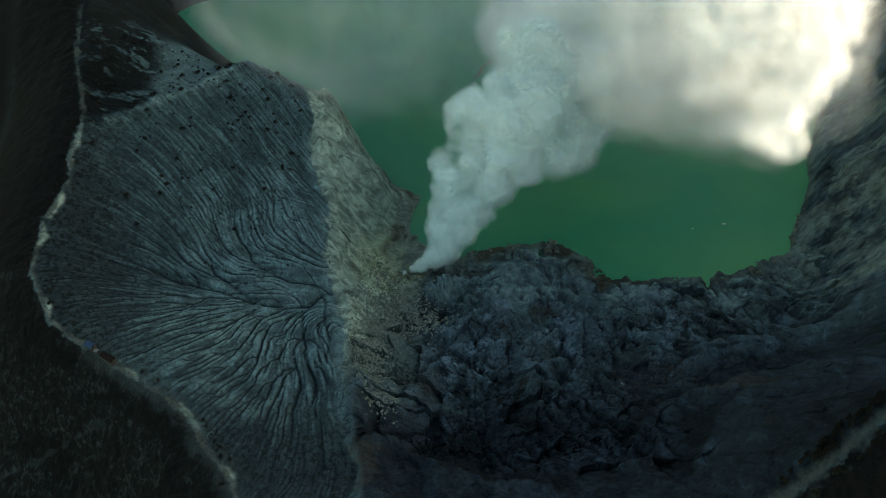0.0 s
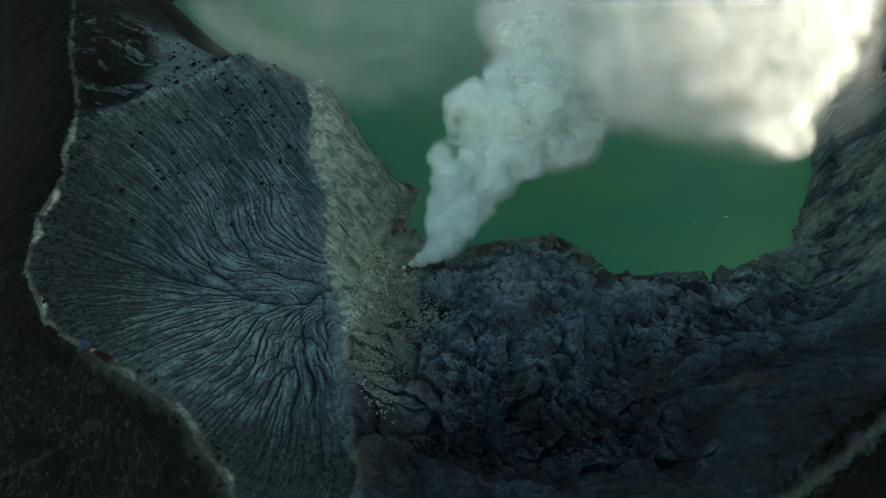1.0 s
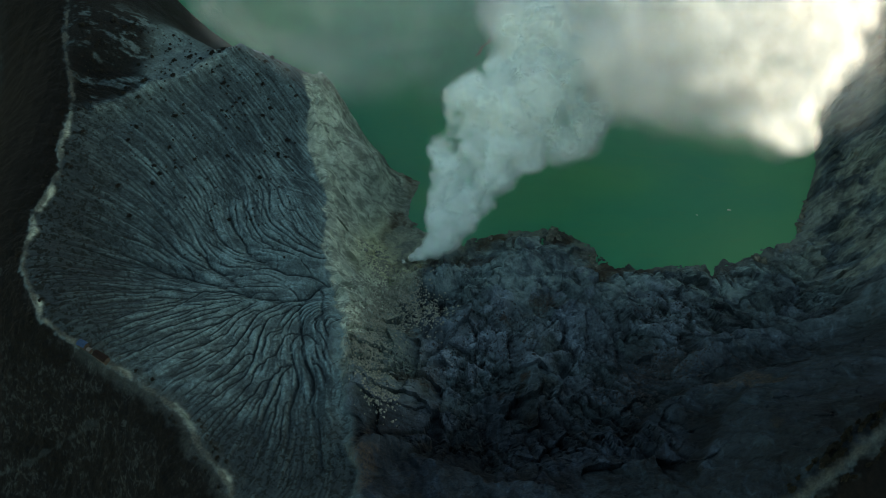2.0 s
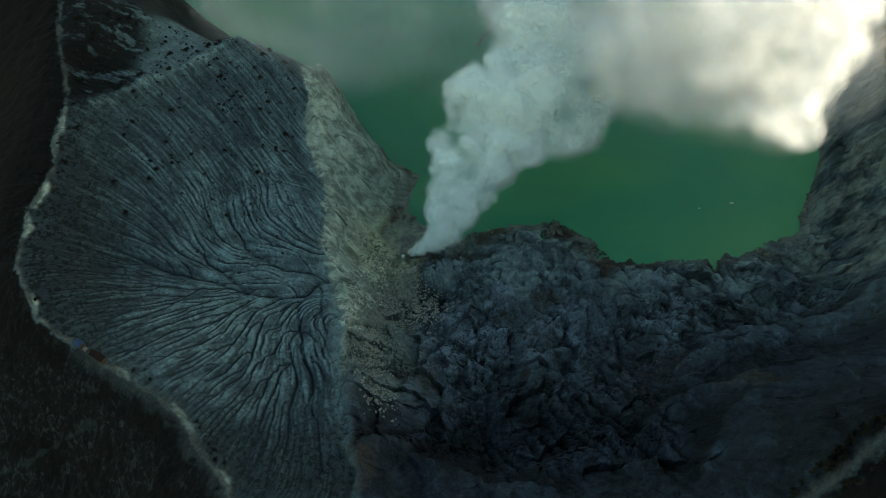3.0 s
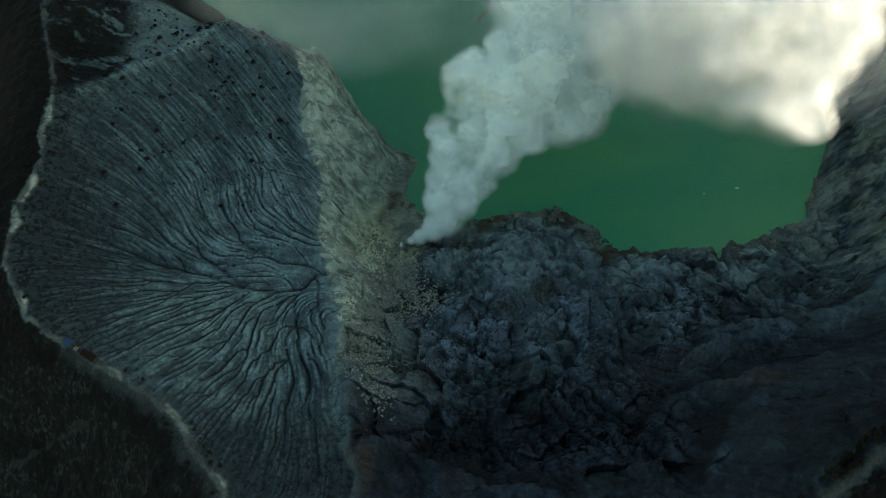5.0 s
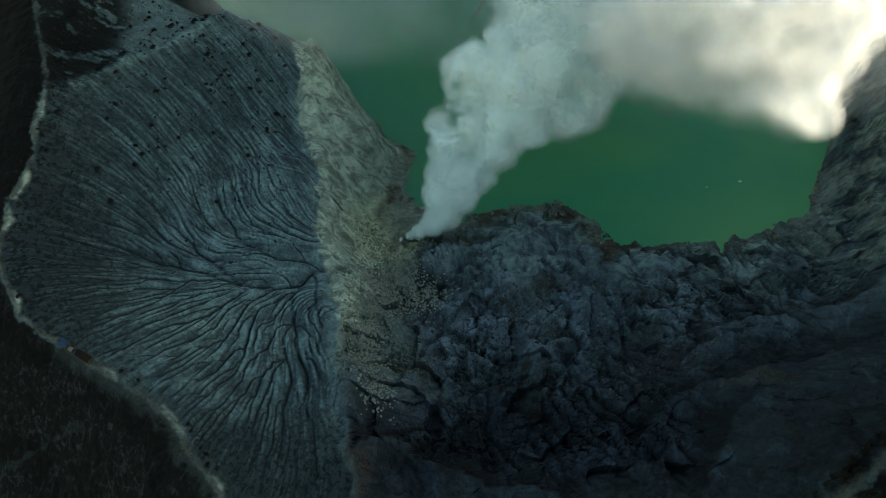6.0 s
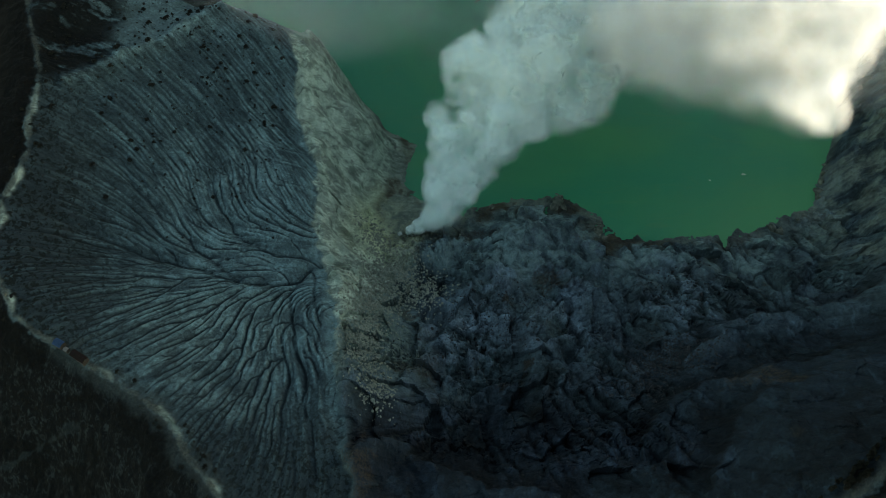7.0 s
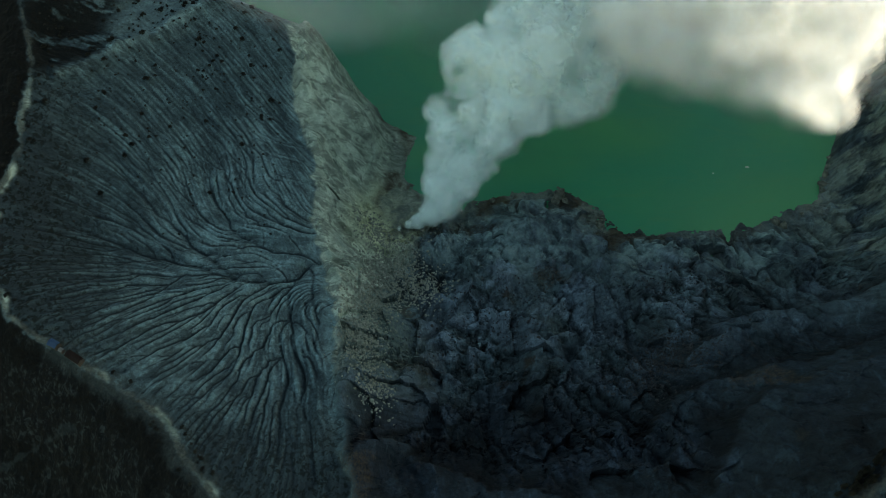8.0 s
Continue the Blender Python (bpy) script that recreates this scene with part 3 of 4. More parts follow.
# folds down the smooth eastern slope
GZ += rock_amount * calm(GX, GY) * (3.6 * fbm(0.85 * GX + 0.5 * GY + warp, 0.3 * (0.85 * GY - 0.5 * GX), 34, 5, 0.55, 85, True) + 0.8 * fbm(GX, GY, 7, 3, 0.6, 86))
east = floor_part * smooth(GX + warp, 325, 375) * smooth(GY, 440, 490)
GZ += east * above * (5.0 * fbm(GX + warp, GY, 30, 5, 0.55, 83, True) + 1.6 * fbm(GX, GY, 8, 3, 0.6, 84, True))
# ribs of the cliff run straight down
GZ += cliff * above * (10.5 * fbm(GX * 0.32 + 0.8 * warp, GY + 0.6 * GX + 0.6 * warp, 38, 6, 0.56, 81, True) + 0.9 * fbm(GX, GY, 6, 3, 0.6, 82)) * smooth(brow - GX, 4, 30) * smooth(GX - crest_x, 0, 12) * smooth(GZ, 8, 40)
# ash slope: a fine crust
GZ += in_bowl * (0.25 * fbm(GX, GY, 5, 3, 0.6, 95))
# the trampled rim path is nearly level; its outer side drops away
trail = (1 - smooth(to_rim + 3.5 * fbm(GX, GY, 12, 5, 0.65, 97), 0.4, 2.3)) * (0.35 + 0.5 * smooth(fbm(GX, GY, 24, 4, 0.6, 98), -0.3, 0.15))
bank = (1 - smooth(to_rim + 6 * fbm(GX, GY, 16, 5, 0.65, 99), 3, 13)) * smooth(GX, -285, -255) * (GY < 400) * 0.26
trail = np.maximum(trail, bank)
level = 0.6 * (1 - smooth(to_rim, 1.0, 8.0))
GZ = GZ * (1 - level) + level * rim_high
outside = (1 - in_crater) * edge
GZ += outside * (1.6 * fbm(GX, GY, 22, 5, 0.6, 110, True) + 0.8 * fbm(GX, GY, 5, 3, 0.6, 111))
# the shore breaks up into small points and stacks
near_shore = floor_part * (1 - smooth(np.abs(GZ), 2, 9)) * edge
GZ += near_shore * (2.6 * fbm(GX, GY, 16, 5, 0.62, 120) + 0.6)

# what covers the ground where, and masks for light and shade in its colour
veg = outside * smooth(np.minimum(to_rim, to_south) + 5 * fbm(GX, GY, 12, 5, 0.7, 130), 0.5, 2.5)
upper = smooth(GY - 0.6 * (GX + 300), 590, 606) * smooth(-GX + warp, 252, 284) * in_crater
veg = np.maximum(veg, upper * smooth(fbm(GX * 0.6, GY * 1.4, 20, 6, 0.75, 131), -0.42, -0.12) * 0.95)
# plant cover, raised west and south to paint in the vignette as well
plants_and_vignette = np.clip(in_bowl + upland, 0, 1) * (0.30 + 0.7 * np.maximum(smooth(-GX - 0.25 * (GY - 450) + warp, 215, 320), 0.75 * (1 - smooth(GY + warp, 280, 370))))
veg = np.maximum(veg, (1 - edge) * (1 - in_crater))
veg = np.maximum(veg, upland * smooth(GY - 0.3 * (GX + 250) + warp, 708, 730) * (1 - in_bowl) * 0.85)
side_path, _ = away(GX, GY, SIDE_TRAIL)
trail = np.maximum(trail, (1 - smooth(side_path + 5 * fbm(GX, GY, 14, 4, 0.65, 133), 0.3, 2.5)) * 0.12)
pale_rim = (1 - smooth(to_south + 7 * fbm(GX, GY, 14, 5, 0.65, 134), 0.5, 7.0)) * smooth(GX, 150, 210) * 0.55
trail = np.maximum(trail, pale_rim)
veg = veg * (1 - trail)
to_vent = np.hypot((GX + 52) * 1.0, (GY - 555) * 0.72)
sulphur = floor_part * (1 - smooth(to_vent + warp, 10, 48)) * smooth(brow + 22 - GX + warp, -8, 8)
pale = in_bowl * (1 - smooth(np.hypot((GX + 148) / 95, (GY - 478) / 145) + 0.35 * fbm(GX, GY, 35, 4, 0.6, 140), 0.55, 1.15)) * (0.25 + 0.75 * slope.sample(slope.back, GX, GY))
pale = np.maximum(pale, in_bowl * (1 - smooth(to_crest + 2.5 * fbm(GX, GY, 20, 3, 0.5, 141), 2, 14)) * smooth(GY, 300, 380))
pale = np.maximum(pale, upland * smooth(GY - 0.6 * (GX + 300), 596, 612) * smooth(fbm(GX, GY, 20, 4, 0.6, 143), -0.25, 0.2) * 0.22)
# north ridge crest and far face paled: their lit look put into the colour
pale = np.maximum(pale, np.clip(in_bowl + upland, 0, 1) * (0.75 * np.exp(-((to_north + 1.5 * fbm(GX, GY, 10, 3, 0.6, 144)) / 3.0) ** 2) + 0.35 * smooth(GY - 0.6 * (GX + 300), 596, 606) * smooth(GX, -290, -262)) * (GX < -150))
shore_tint = floor_part * (1 - smooth(GZ + 1.5 * fbm(GX, GY, 20, 3, 0.6, 142), 2.0, 11.0)) * (1 - 0.5 * smooth(GX, 150, 250))
rock = np.clip(floor_part * (1 - cliff) * smooth(GX - crest_x + 0.4 * warp, -2, 7), 0, 1)
scree = rock * (1 - smooth(GX - crest_x + warp * 1.5, 30, 80)) * smooth(GY, 330, 400)
tone = np.where(near_shore > 0.5, 0.6 * val, val)
# grows to the south, where the floor is painted dimmer for shade
south_shade = rock * (1 - smooth(GY - 0.22 * (GX - 50) + 2 * warp, 310, 455))
# height over the smoothed floor picks the rises that are painted lighter
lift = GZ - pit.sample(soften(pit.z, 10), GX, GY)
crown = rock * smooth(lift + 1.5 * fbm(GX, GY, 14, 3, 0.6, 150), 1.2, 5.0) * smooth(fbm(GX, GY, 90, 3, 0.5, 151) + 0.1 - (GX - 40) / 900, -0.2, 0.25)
rust = np.zeros(GX.shape)
for x, y, wide, deep in ((5, 551, 60, 9), (-22, 395, 22, 9), (225, 354, 26, 12), (-58, 285, 14, 22), (-110, 703, 14, 8), (95, 492, 20, 14), (160, 545, 40, 7)):
    rust = np.maximum(rust, np.exp(-((GX - x) / wide) ** 2 - ((GY - y) / deep) ** 2))
rust = floor_part * smooth(rust + 0.7 * fbm(GX, GY, 16, 5, 0.65, 152), 0.35, 0.8)
# masks for the light painted on each brow and the shade behind it
brow_light, brow_shade = np.zeros(GX.shape), np.zeros(GX.shape)
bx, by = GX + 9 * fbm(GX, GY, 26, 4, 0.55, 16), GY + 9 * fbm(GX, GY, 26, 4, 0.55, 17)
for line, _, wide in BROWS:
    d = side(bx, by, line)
    brow_light = np.maximum(brow_light, np.where(d > 0, np.exp(-(d / wide) ** 2), np.exp(-(d / 2.0) ** 2)))
    brow_shade = np.maximum(brow_shade, np.where(d < 0, np.exp(-((d + 3) / 16) ** 2), 0))
dome = rock * smooth(GY, 470, 520) * smooth(GZ, 3, 7) * (1 - smooth(GZ, 26, 46)) * (1 - smooth(GX, 310, 370))
ground_masks = {"rust": rust, "brow_light": brow_light * rock, "brow_shade": brow_shade * rock * (1 - brow_light), "dome": dome, "rill": slope.sample(slope.rill, GX, GY) * slope.fade(GX, GY, 6) * in_bowl, "crust": slope.sample(slope.crust, GX, GY) * slope.fade(GX, GY, 6) * in_bowl, "flow": slope.sample(slope.bed, GX, GY) * slope.fade(GX, GY, 6) * in_bowl * (0.45 + 0.4 * np.exp(-((GY - 410) / 120) ** 2)), "gutter": lava.sample(lava.bed, GX, GY) * lava.fade(GX, GY, 12) * rock * 0.4, "plants_and_vignette": plants_and_vignette, "tone": tone, "tone_small": eval_, "south_shade": south_shade, "scree": scree, "crown": crown, "veg": veg, "dry": outside * (GY < 440) * (GX < 0), "trail": trail, "sulphur": sulphur, "cliff": np.clip(cliff + floor_part * (1 - rock) * 0.6 * (1 - smooth(GY, 740, 800)) * smooth(GX, -150, -135) * smooth(GY, 330, 400) + 0.32 * east * smooth(fbm(GX, GY, 34, 5, 0.6, 153), -0.2, 0.2) * smooth(GY, 430, 500), 0, 1),
         "rock": rock, "pale": pale, "shore": shore_tint}


def grid_mesh(name, X, Y, Z):
    ny, nx = X.shape
    v = np.stack([X, Y, Z], 2).reshape(-1, 3)
    i = np.arange(ny * nx).reshape(ny, nx)
    f = np.stack([i[:-1, :-1], i[:-1, 1:], i[1:, 1:], i[1:, :-1]], 2).reshape(-1, 4)
    me = bpy.data.meshes.new(name)
    me.vertices.add(len(v)), me.loops.add(f.size), me.polygons.add(len(f))
    me.vertices.foreach_set("co", v.ravel().astype(np.float32))
    me.loops.foreach_set("vertex_index", f.ravel().astype(np.int32))
    me.polygons.foreach_set("loop_start", np.arange(0, f.size, 4, dtype=np.int32))
    me.polygons.foreach_set("use_smooth", np.ones(len(f), bool))
    me.update(calc_edges=True)
    return me


def ground_at(x, y):
    """Height of the ground sheet at one place."""
    i, j = int(np.searchsorted(xs, x)) - 1, int(np.searchsorted(ys, y)) - 1
    u, v = (x - xs[i]) / (xs[i + 1] - xs[i]), (y - ys[j]) / (ys[j + 1] - ys[j])
    return float((GZ[j, i] * (1 - u) + GZ[j, i + 1] * u) * (1 - v) + (GZ[j + 1, i] * (1 - u) + GZ[j + 1, i + 1] * u) * v)


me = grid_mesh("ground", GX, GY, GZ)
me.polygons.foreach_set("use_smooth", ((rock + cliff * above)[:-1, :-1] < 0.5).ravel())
for key, values in ground_masks.items():
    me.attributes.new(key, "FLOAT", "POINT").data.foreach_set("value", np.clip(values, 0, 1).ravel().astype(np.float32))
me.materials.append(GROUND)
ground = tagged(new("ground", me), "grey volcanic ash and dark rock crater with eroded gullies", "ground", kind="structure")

lx, ly = np.meshgrid(np.linspace(-420, 680, 40), np.linspace(500, 1680, 40))
me = grid_mesh("water", lx, ly, lx * 0)
me.materials.append(WATER)
lake = tagged(new("water", me), "opaque turquoise green acid crater lake", "lake", kind="structure")

# ---- steam: billows with loose droplets round them ----
PLUME = [(-40, 555, 7, 3), (-31, 556, 11, 4), (-22, 557, 15, 7), (-9, 560, 24, 11), (1, 566, 35, 16), (-3, 574, 54, 14), (18, 574, 49, 16), (8, 584, 71, 20), (36, 585, 66, 17), (1, 596, 89, 14), (29, 598, 91, 22), (56, 596, 84, 17),
         (1, 612, 105, 16), (25, 618, 114, 22), (53, 616, 107, 23), (80, 614, 103, 20), (22, 640, 139, 22), (44, 655, 151, 21), (52, 640, 128, 26)]
DRIFT = [(81, 640, 125, 29), (109, 625, 108, 22), (129, 630, 109, 20), (78, 662, 146, 29), (113, 650, 129, 32), (136, 642, 122, 19), (104, 672, 154, 33), (144, 670, 145, 34), (62, 640, 132, 26), (66, 618, 110, 20), (90, 700, 160, 36)]
CLOUD = [(166, 733, 120, 53), (119, 747, 150, 52), (172, 641, 170, 34), (194, 655, 195, 49), (203, 586, 205, 27), (234, 616, 215, 50), (230, 555, 215, 23), (261, 568, 226, 38), (263, 620, 228, 50), (256, 522, 226, 19), (265, 505, 228, 15), (273, 540, 234, 24), (290, 593, 236, 33),
         (320, 626, 240, 26), (167, 744, 190, 62), (220, 700, 220, 65), (283, 693, 236, 60), (324, 681, 244, 43), (123, 819, 170, 67), (212, 808, 225, 77), (284, 791, 240, 77), (343, 773, 250, 59), (86, 811, 130, 37), (189, 636, 180, 31)]
HAZE = [(-170, 820, 150, 60), (-95, 850, 130, 75), (-10, 880, 120, 85), (-235, 830, 170, 40), (60, 900, 110, 80), (280, 555, 200, 24), (285, 585, 180, 24), (250, 600, 185, 32), (190, 615, 165, 28),
        (-195, 760, 170, 34), (-125, 765, 150, 50), (-60, 790, 95, 35), (-160, 735, 150, 32), (318, 615, 222, 30), (325, 580, 205, 26), (335, 650, 225, 34)]


def wave3(p, seed):
    i = np.floor(p)
    f = p - i
    w = f * f * (3 - 2 * f)
    out = 0
    for dx in (0, 1):
        for dy in (0, 1):
            for dz in (0, 1):
                out = out + lattice(i[:, 0] + dx, i[:, 1] + dy, seed, i[:, 2] + dz) * (w[:, 0] if dx else 1 - w[:, 0]) * (w[:, 1] if dy else 1 - w[:, 1]) * (w[:, 2] if dz else 1 - w[:, 2])
    return out * 2 - 1


def fbm3(p, size, octaves=4, gain=0.5, seed=0):
    return sum(gain ** o * wave3(p / size * 2 ** o + 7.7 * o, seed + o) for o in range(octaves))


def from_arrays(name, v, f, mat, soft=True):
    me = bpy.data.meshes.new(name)
    me.vertices.add(len(v)), me.loops.add(f.size), me.polygons.add(len(f))
    me.vertices.foreach_set("co", np.ascontiguousarray(v, np.float32).ravel())
    me.loops.foreach_set("vertex_index", f.ravel().astype(np.int32))
    me.polygons.foreach_set("loop_start", np.arange(0, f.size, f.shape[1], dtype=np.int32))
    me.polygons.foreach_set("use_smooth", np.full(len(f), soft))
    me.update(calc_edges=True)
    me.materials.append(mat)
    return me


def level_set(V, iso, origin, cell):
    """The surface on which the field V has the value iso, as vertices and quads."""
    shape = tuple(n - 1 for n in V.shape)
    corner = [(i, j, k) for i in (0, 1) for j in (0, 1) for k in (0, 1)]
    part = {c: V[c[0]:c[0] + shape[0], c[1]:c[1] + shape[1], c[2]:c[2] + shape[2]] for c in corner}
    many = sum((part[c] > iso).astype(np.int8) for c in corner)
    mixed = (many > 0) & (many < 8)
    index = np.full(shape, -1, np.int64)
    index[mixed] = np.arange(mixed.sum())
    where = np.argwhere(mixed)
    total, hits = np.zeros((len(where), 3)), np.zeros(len(where))
    for a in corner:
        for axis in range(3):
            if a[axis] == 0:
                b = tuple(1 if q == axis else a[q] for q in range(3))
                va, vb = part[a][mixed], part[b][mixed]
                cross = (va > iso) != (vb > iso)
                t = np.where(cross, (iso - va) / np.where(cross, vb - va, 1), 0)
                p = np.tile(np.array(a, float), (len(where), 1))
                p[:, axis] += t
                total += p * cross[:, None]
                hits += cross
    v = (where + total / np.maximum(hits, 1)[:, None]) * cell + origin
    full, quads = V > iso, []
    for axis in range(3):
        u, w = [q for q in range(3) if q != axis]
        lo, hi = [slice(1, -1)] * 3, [slice(1, -1)] * 3
        lo[axis], hi[axis] = slice(0, -1), slice(1, None)
        change = full[tuple(lo)] != full[tuple(hi)]
        at = np.argwhere(change)
        outward = full[tuple(lo)][change]
        at[:, u] += 1
        at[:, w] += 1
        ring = []
        for du, dw in ((1, 1), (0, 1), (0, 0), (1, 0)):
            c = at.copy()
            c[:, u] -= du
            c[:, w] -= dw
            ring.append(index[c[:, 0], c[:, 1], c[:, 2]])
        q = np.stack(ring, 1)
        flip = outward if axis == 1 else ~outward
        q[flip] = q[flip][:, ::-1]
        quads.append(q)
    q = np.concatenate(quads)
    return v, q[(q >= 0).all(1)]


def steam(name, label, balls, cell, reach, ruffle, size, levels, mat, seed, octaves=5):
    """A body of steam as nested skins, thin outside and dense within: levels of (value, thickness)."""
    b = np.array(balls, float)
    lo, hi = (b[:, :3] - b[:, 3:] * reach * 1.1).min(0), (b[:, :3] + b[:, 3:] * reach * 1.1).max(0)
    lo[2] = max(lo[2], 1.0)
    n = np.ceil((hi - lo) / cell).astype(int) + 1
    axes = [lo[i] + cell * np.arange(n[i]) for i in range(3)]
    P = np.stack(np.meshgrid(*axes, indexing="ij"), -1).reshape(-1, 3)
    V = np.zeros(len(P))
    for x, y, z, r in b:
        d2 = ((P - (x, y, z)) ** 2).sum(1) / (r * reach) ** 2
        V += np.clip(1 - d2, 0, 1) ** 2 * 1.1
    V = 1 - np.exp(-1.4 * V)
    near = V > 0.002
    Q = P[near]
    Q = Q + 0.35 * size * np.stack([fbm3(Q, size * 1.3, 2, 0.5, seed + 40 + i) for i in range(3)], 1)
    billow = sum(0.5 ** o * (np.abs(wave3(Q / size * 2 ** o + 7.7 * o, seed + o)) - 0.3) for o in range(octaves))
    V[near] += ruffle * V[near] ** 0.5 * (billow + 0.6 * fbm3(Q, size * 2.2, 2, 0.5, seed + 20))
    V[~near] = -0.2
    V = V.reshape(n)
    for axis in range(3):
        for end in (0, -1):
            V[tuple(end if q == axis else slice(None) for q in range(3))] = -0.2
    vs, fs, th, m = [], [], [], 0
    for iso, thick in levels:
        v, f = level_set(V, iso, lo, cell)
        vs.append(v), fs.append(f + m), th.append(np.full(len(v), thick))
        m += len(v)
    me = from_arrays(name, np.concatenate(vs), np.concatenate(fs), mat)
    me.attributes.new("thick", "FLOAT", "POINT").data.foreach_set("value", np.concatenate(th).astype(np.float32))
    return tagged(new(name, me), label, "steam", kind="stuff")


SOFT_STEAM = steam_material(0.022, 0.45, 1.5, (0.968, 0.985, 0.985))
steam("steam_plume", "white volcanic steam plume billowing from the vent", PLUME, 1.8, 1.36, 1.0, 24.0,
      [(0.10, 0.035), (0.14, 0.045), (0.18, 0.055), (0.22, 0.07), (0.26, 0.085), (0.30, 0.10), (0.35, 0.12), (0.40, 0.14), (0.45, 0.17), (0.51, 0.2), (0.57, 0.25), (0.64, 0.35), (0.72, 0.6)], STEAM, 3, 4)
steam("drifting_steam", "thin white steam drifting off the plume", DRIFT, 2.4, 1.6, 1.0, 32.0,
      [(0.08, 0.03), (0.13, 0.04), (0.18, 0.05), (0.24, 0.06), (0.30, 0.075), (0.37, 0.09), (0.45, 0.12), (0.54, 0.16), (0.64, 0.22), (0.76, 0.3)], STEAM, 4, 4)
steam("steam_cloud", "bright sunlit bank of white steam over the lake", CLOUD, 3.8, 1.6, 1.2, 52.0,
      [(0.05, 0.025), (0.09, 0.03), (0.13, 0.035), (0.18, 0.045), (0.24, 0.05), (0.31, 0.06), (0.39, 0.07), (0.48, 0.085), (0.58, 0.10), (0.69, 0.13), (0.80, 0.16)], SOFT_STEAM, 5, 4)
steam("mist", "thin grey mist over the lake and ridge", HAZE, 5.0, 1.9, 1.0, 105.0,
      [(0.05, 0.013), (0.10, 0.015), (0.16, 0.017), (0.23, 0.019), (0.31, 0.021), (0.40, 0.023), (0.52, 0.026), (0.66, 0.03)], SOFT_STEAM, 7, 3)


# ---- things ----
def part(name, bm, mat, parent=None, label=""):
    me = bpy.data.meshes.new(name)
    bm.to_mesh(me)
    bm.free()
    me.materials.append(mat)
    ob = new(name, me)
    ob.parent = parent
    if label:
        tagged(ob, label)
    return ob


def box(bm, x, y, z, sx, sy, sz, turn=0.0):
    made = bmesh.ops.create_cube(bm, size=1, matrix=pose(x, y, z, 0, 0, turn) @ Matrix.Diagonal((sx, sy, sz, 1)))
    return made["verts"]


BLUE = speckled("blue_sheet_roof", (0.012, 0.05, 0.13), (0.03, 0.095, 0.2), 0.8, 0.5)
BROWN = speckled("rusty_roof", (0.008, 0.0045, 0.004), (0.022, 0.011, 0.009), 0.9, 0.8)
PLANK = speckled("weathered_planks", (0.022, 0.02, 0.018), (0.055, 0.05, 0.044), 1.5, 0.85)
GREY_SHEET = speckled("grey_sheet", (0.12, 0.13, 0.13), (0.25, 0.26, 0.26), 0.8, 0.6)


def corrugated(width, length, rise, ribs, over=0.25):
    """A pitched roof of ribbed sheet, ridge along y."""
    bm = bmesh.new()
    n = ribs * 2
    rows = []
    for j in range(n + 1):
        y = -length / 2 - over + (length + 2 * over) * j / n
        lift = 0.05 if j % 2 else 0.0
        rows.append([bm.verts.new((x, y, rise * (1 - abs(x) / (width / 2)) + lift)) for x in (-width / 2 - over, -width / 4, 0, width / 4, width / 2 + over)])
    for a, b in zip(rows, rows[1:]):
        for q in range(4):
            bm.faces.new((a[q], a[q + 1], b[q + 1], b[q]))
    bmesh.ops.solidify(bm, geom=bm.faces[:], thickness=0.06)
    bmesh.ops.recalc_face_normals(bm, faces=bm.faces[:])
    return bm


def shelter(label, roof_mat, roof_label, width, length, x, y, turn, ribs, wall=2.3):
    base = max(ground_at(x + dx, y + dy) for dx in (-2, 0, 2) for dy in (-2, 0, 2))
    hut = tagged(new("hut", None), label, "hut")
    hut.matrix_basis = pose(x, y, base - 0.3, 0, 0, turn)
    high = wall + 1.0
    for sx, sy, wx, wy in ((0, -1, width, 0.15), (0, 1, width, 0.15), (-1, 0, 0.15, length - 0.3), (1, 0, 0.15, length - 0.3)):
        bm = bmesh.new()
        box(bm, sx * (width / 2 - 0.08), sy * (length / 2 - 0.08), high / 2 - 1.5, wx, wy, high + 3)
        part("wall", bm, PLANK, hut)
    bm = corrugated(width, length, width * 0.22, ribs)
    bm.transform(Matrix.Translation((0, 0, high)))
    part("roof", bm, roof_mat, hut, roof_label)
    bm = bmesh.new()
    box(bm, width / 2 + 0.02, 0, 1.9, 0.08, 0.9, 2.0)
    part("door", bm, BROWN, hut)
    return hut


shelter("small plank hut with blue sheet roof on the rim path", BLUE, "ribbed blue sheet roof", 5.0, 7.0, -267, 372.5, 62, 7)
shelter("tiny plank shed with a grey sheet roof beside the path", GREY_SHEET, "grey sheet roof", 2.6, 3.0, -261.5, 368.5, 62, 3, 1.9)
shelter("long low hut with a rusty dark brown roof", BROWN, "rusty brown roof", 5.0, 12.5, -252.5, 364, 58, 10, 1.9)

# stones: loose blocks below the cliff and on the crater floor
STONE = speckled("pale_block", (0.11, 0.13, 0.108), (0.25, 0.285, 0.24), 0.9, 0.95, 0.8)
DARK_STONE = speckled("dark_block", (0.014, 0.016, 0.018), (0.055, 0.06, 0.064), 0.9, 0.95, 0.8)
rng = random.Random(11)


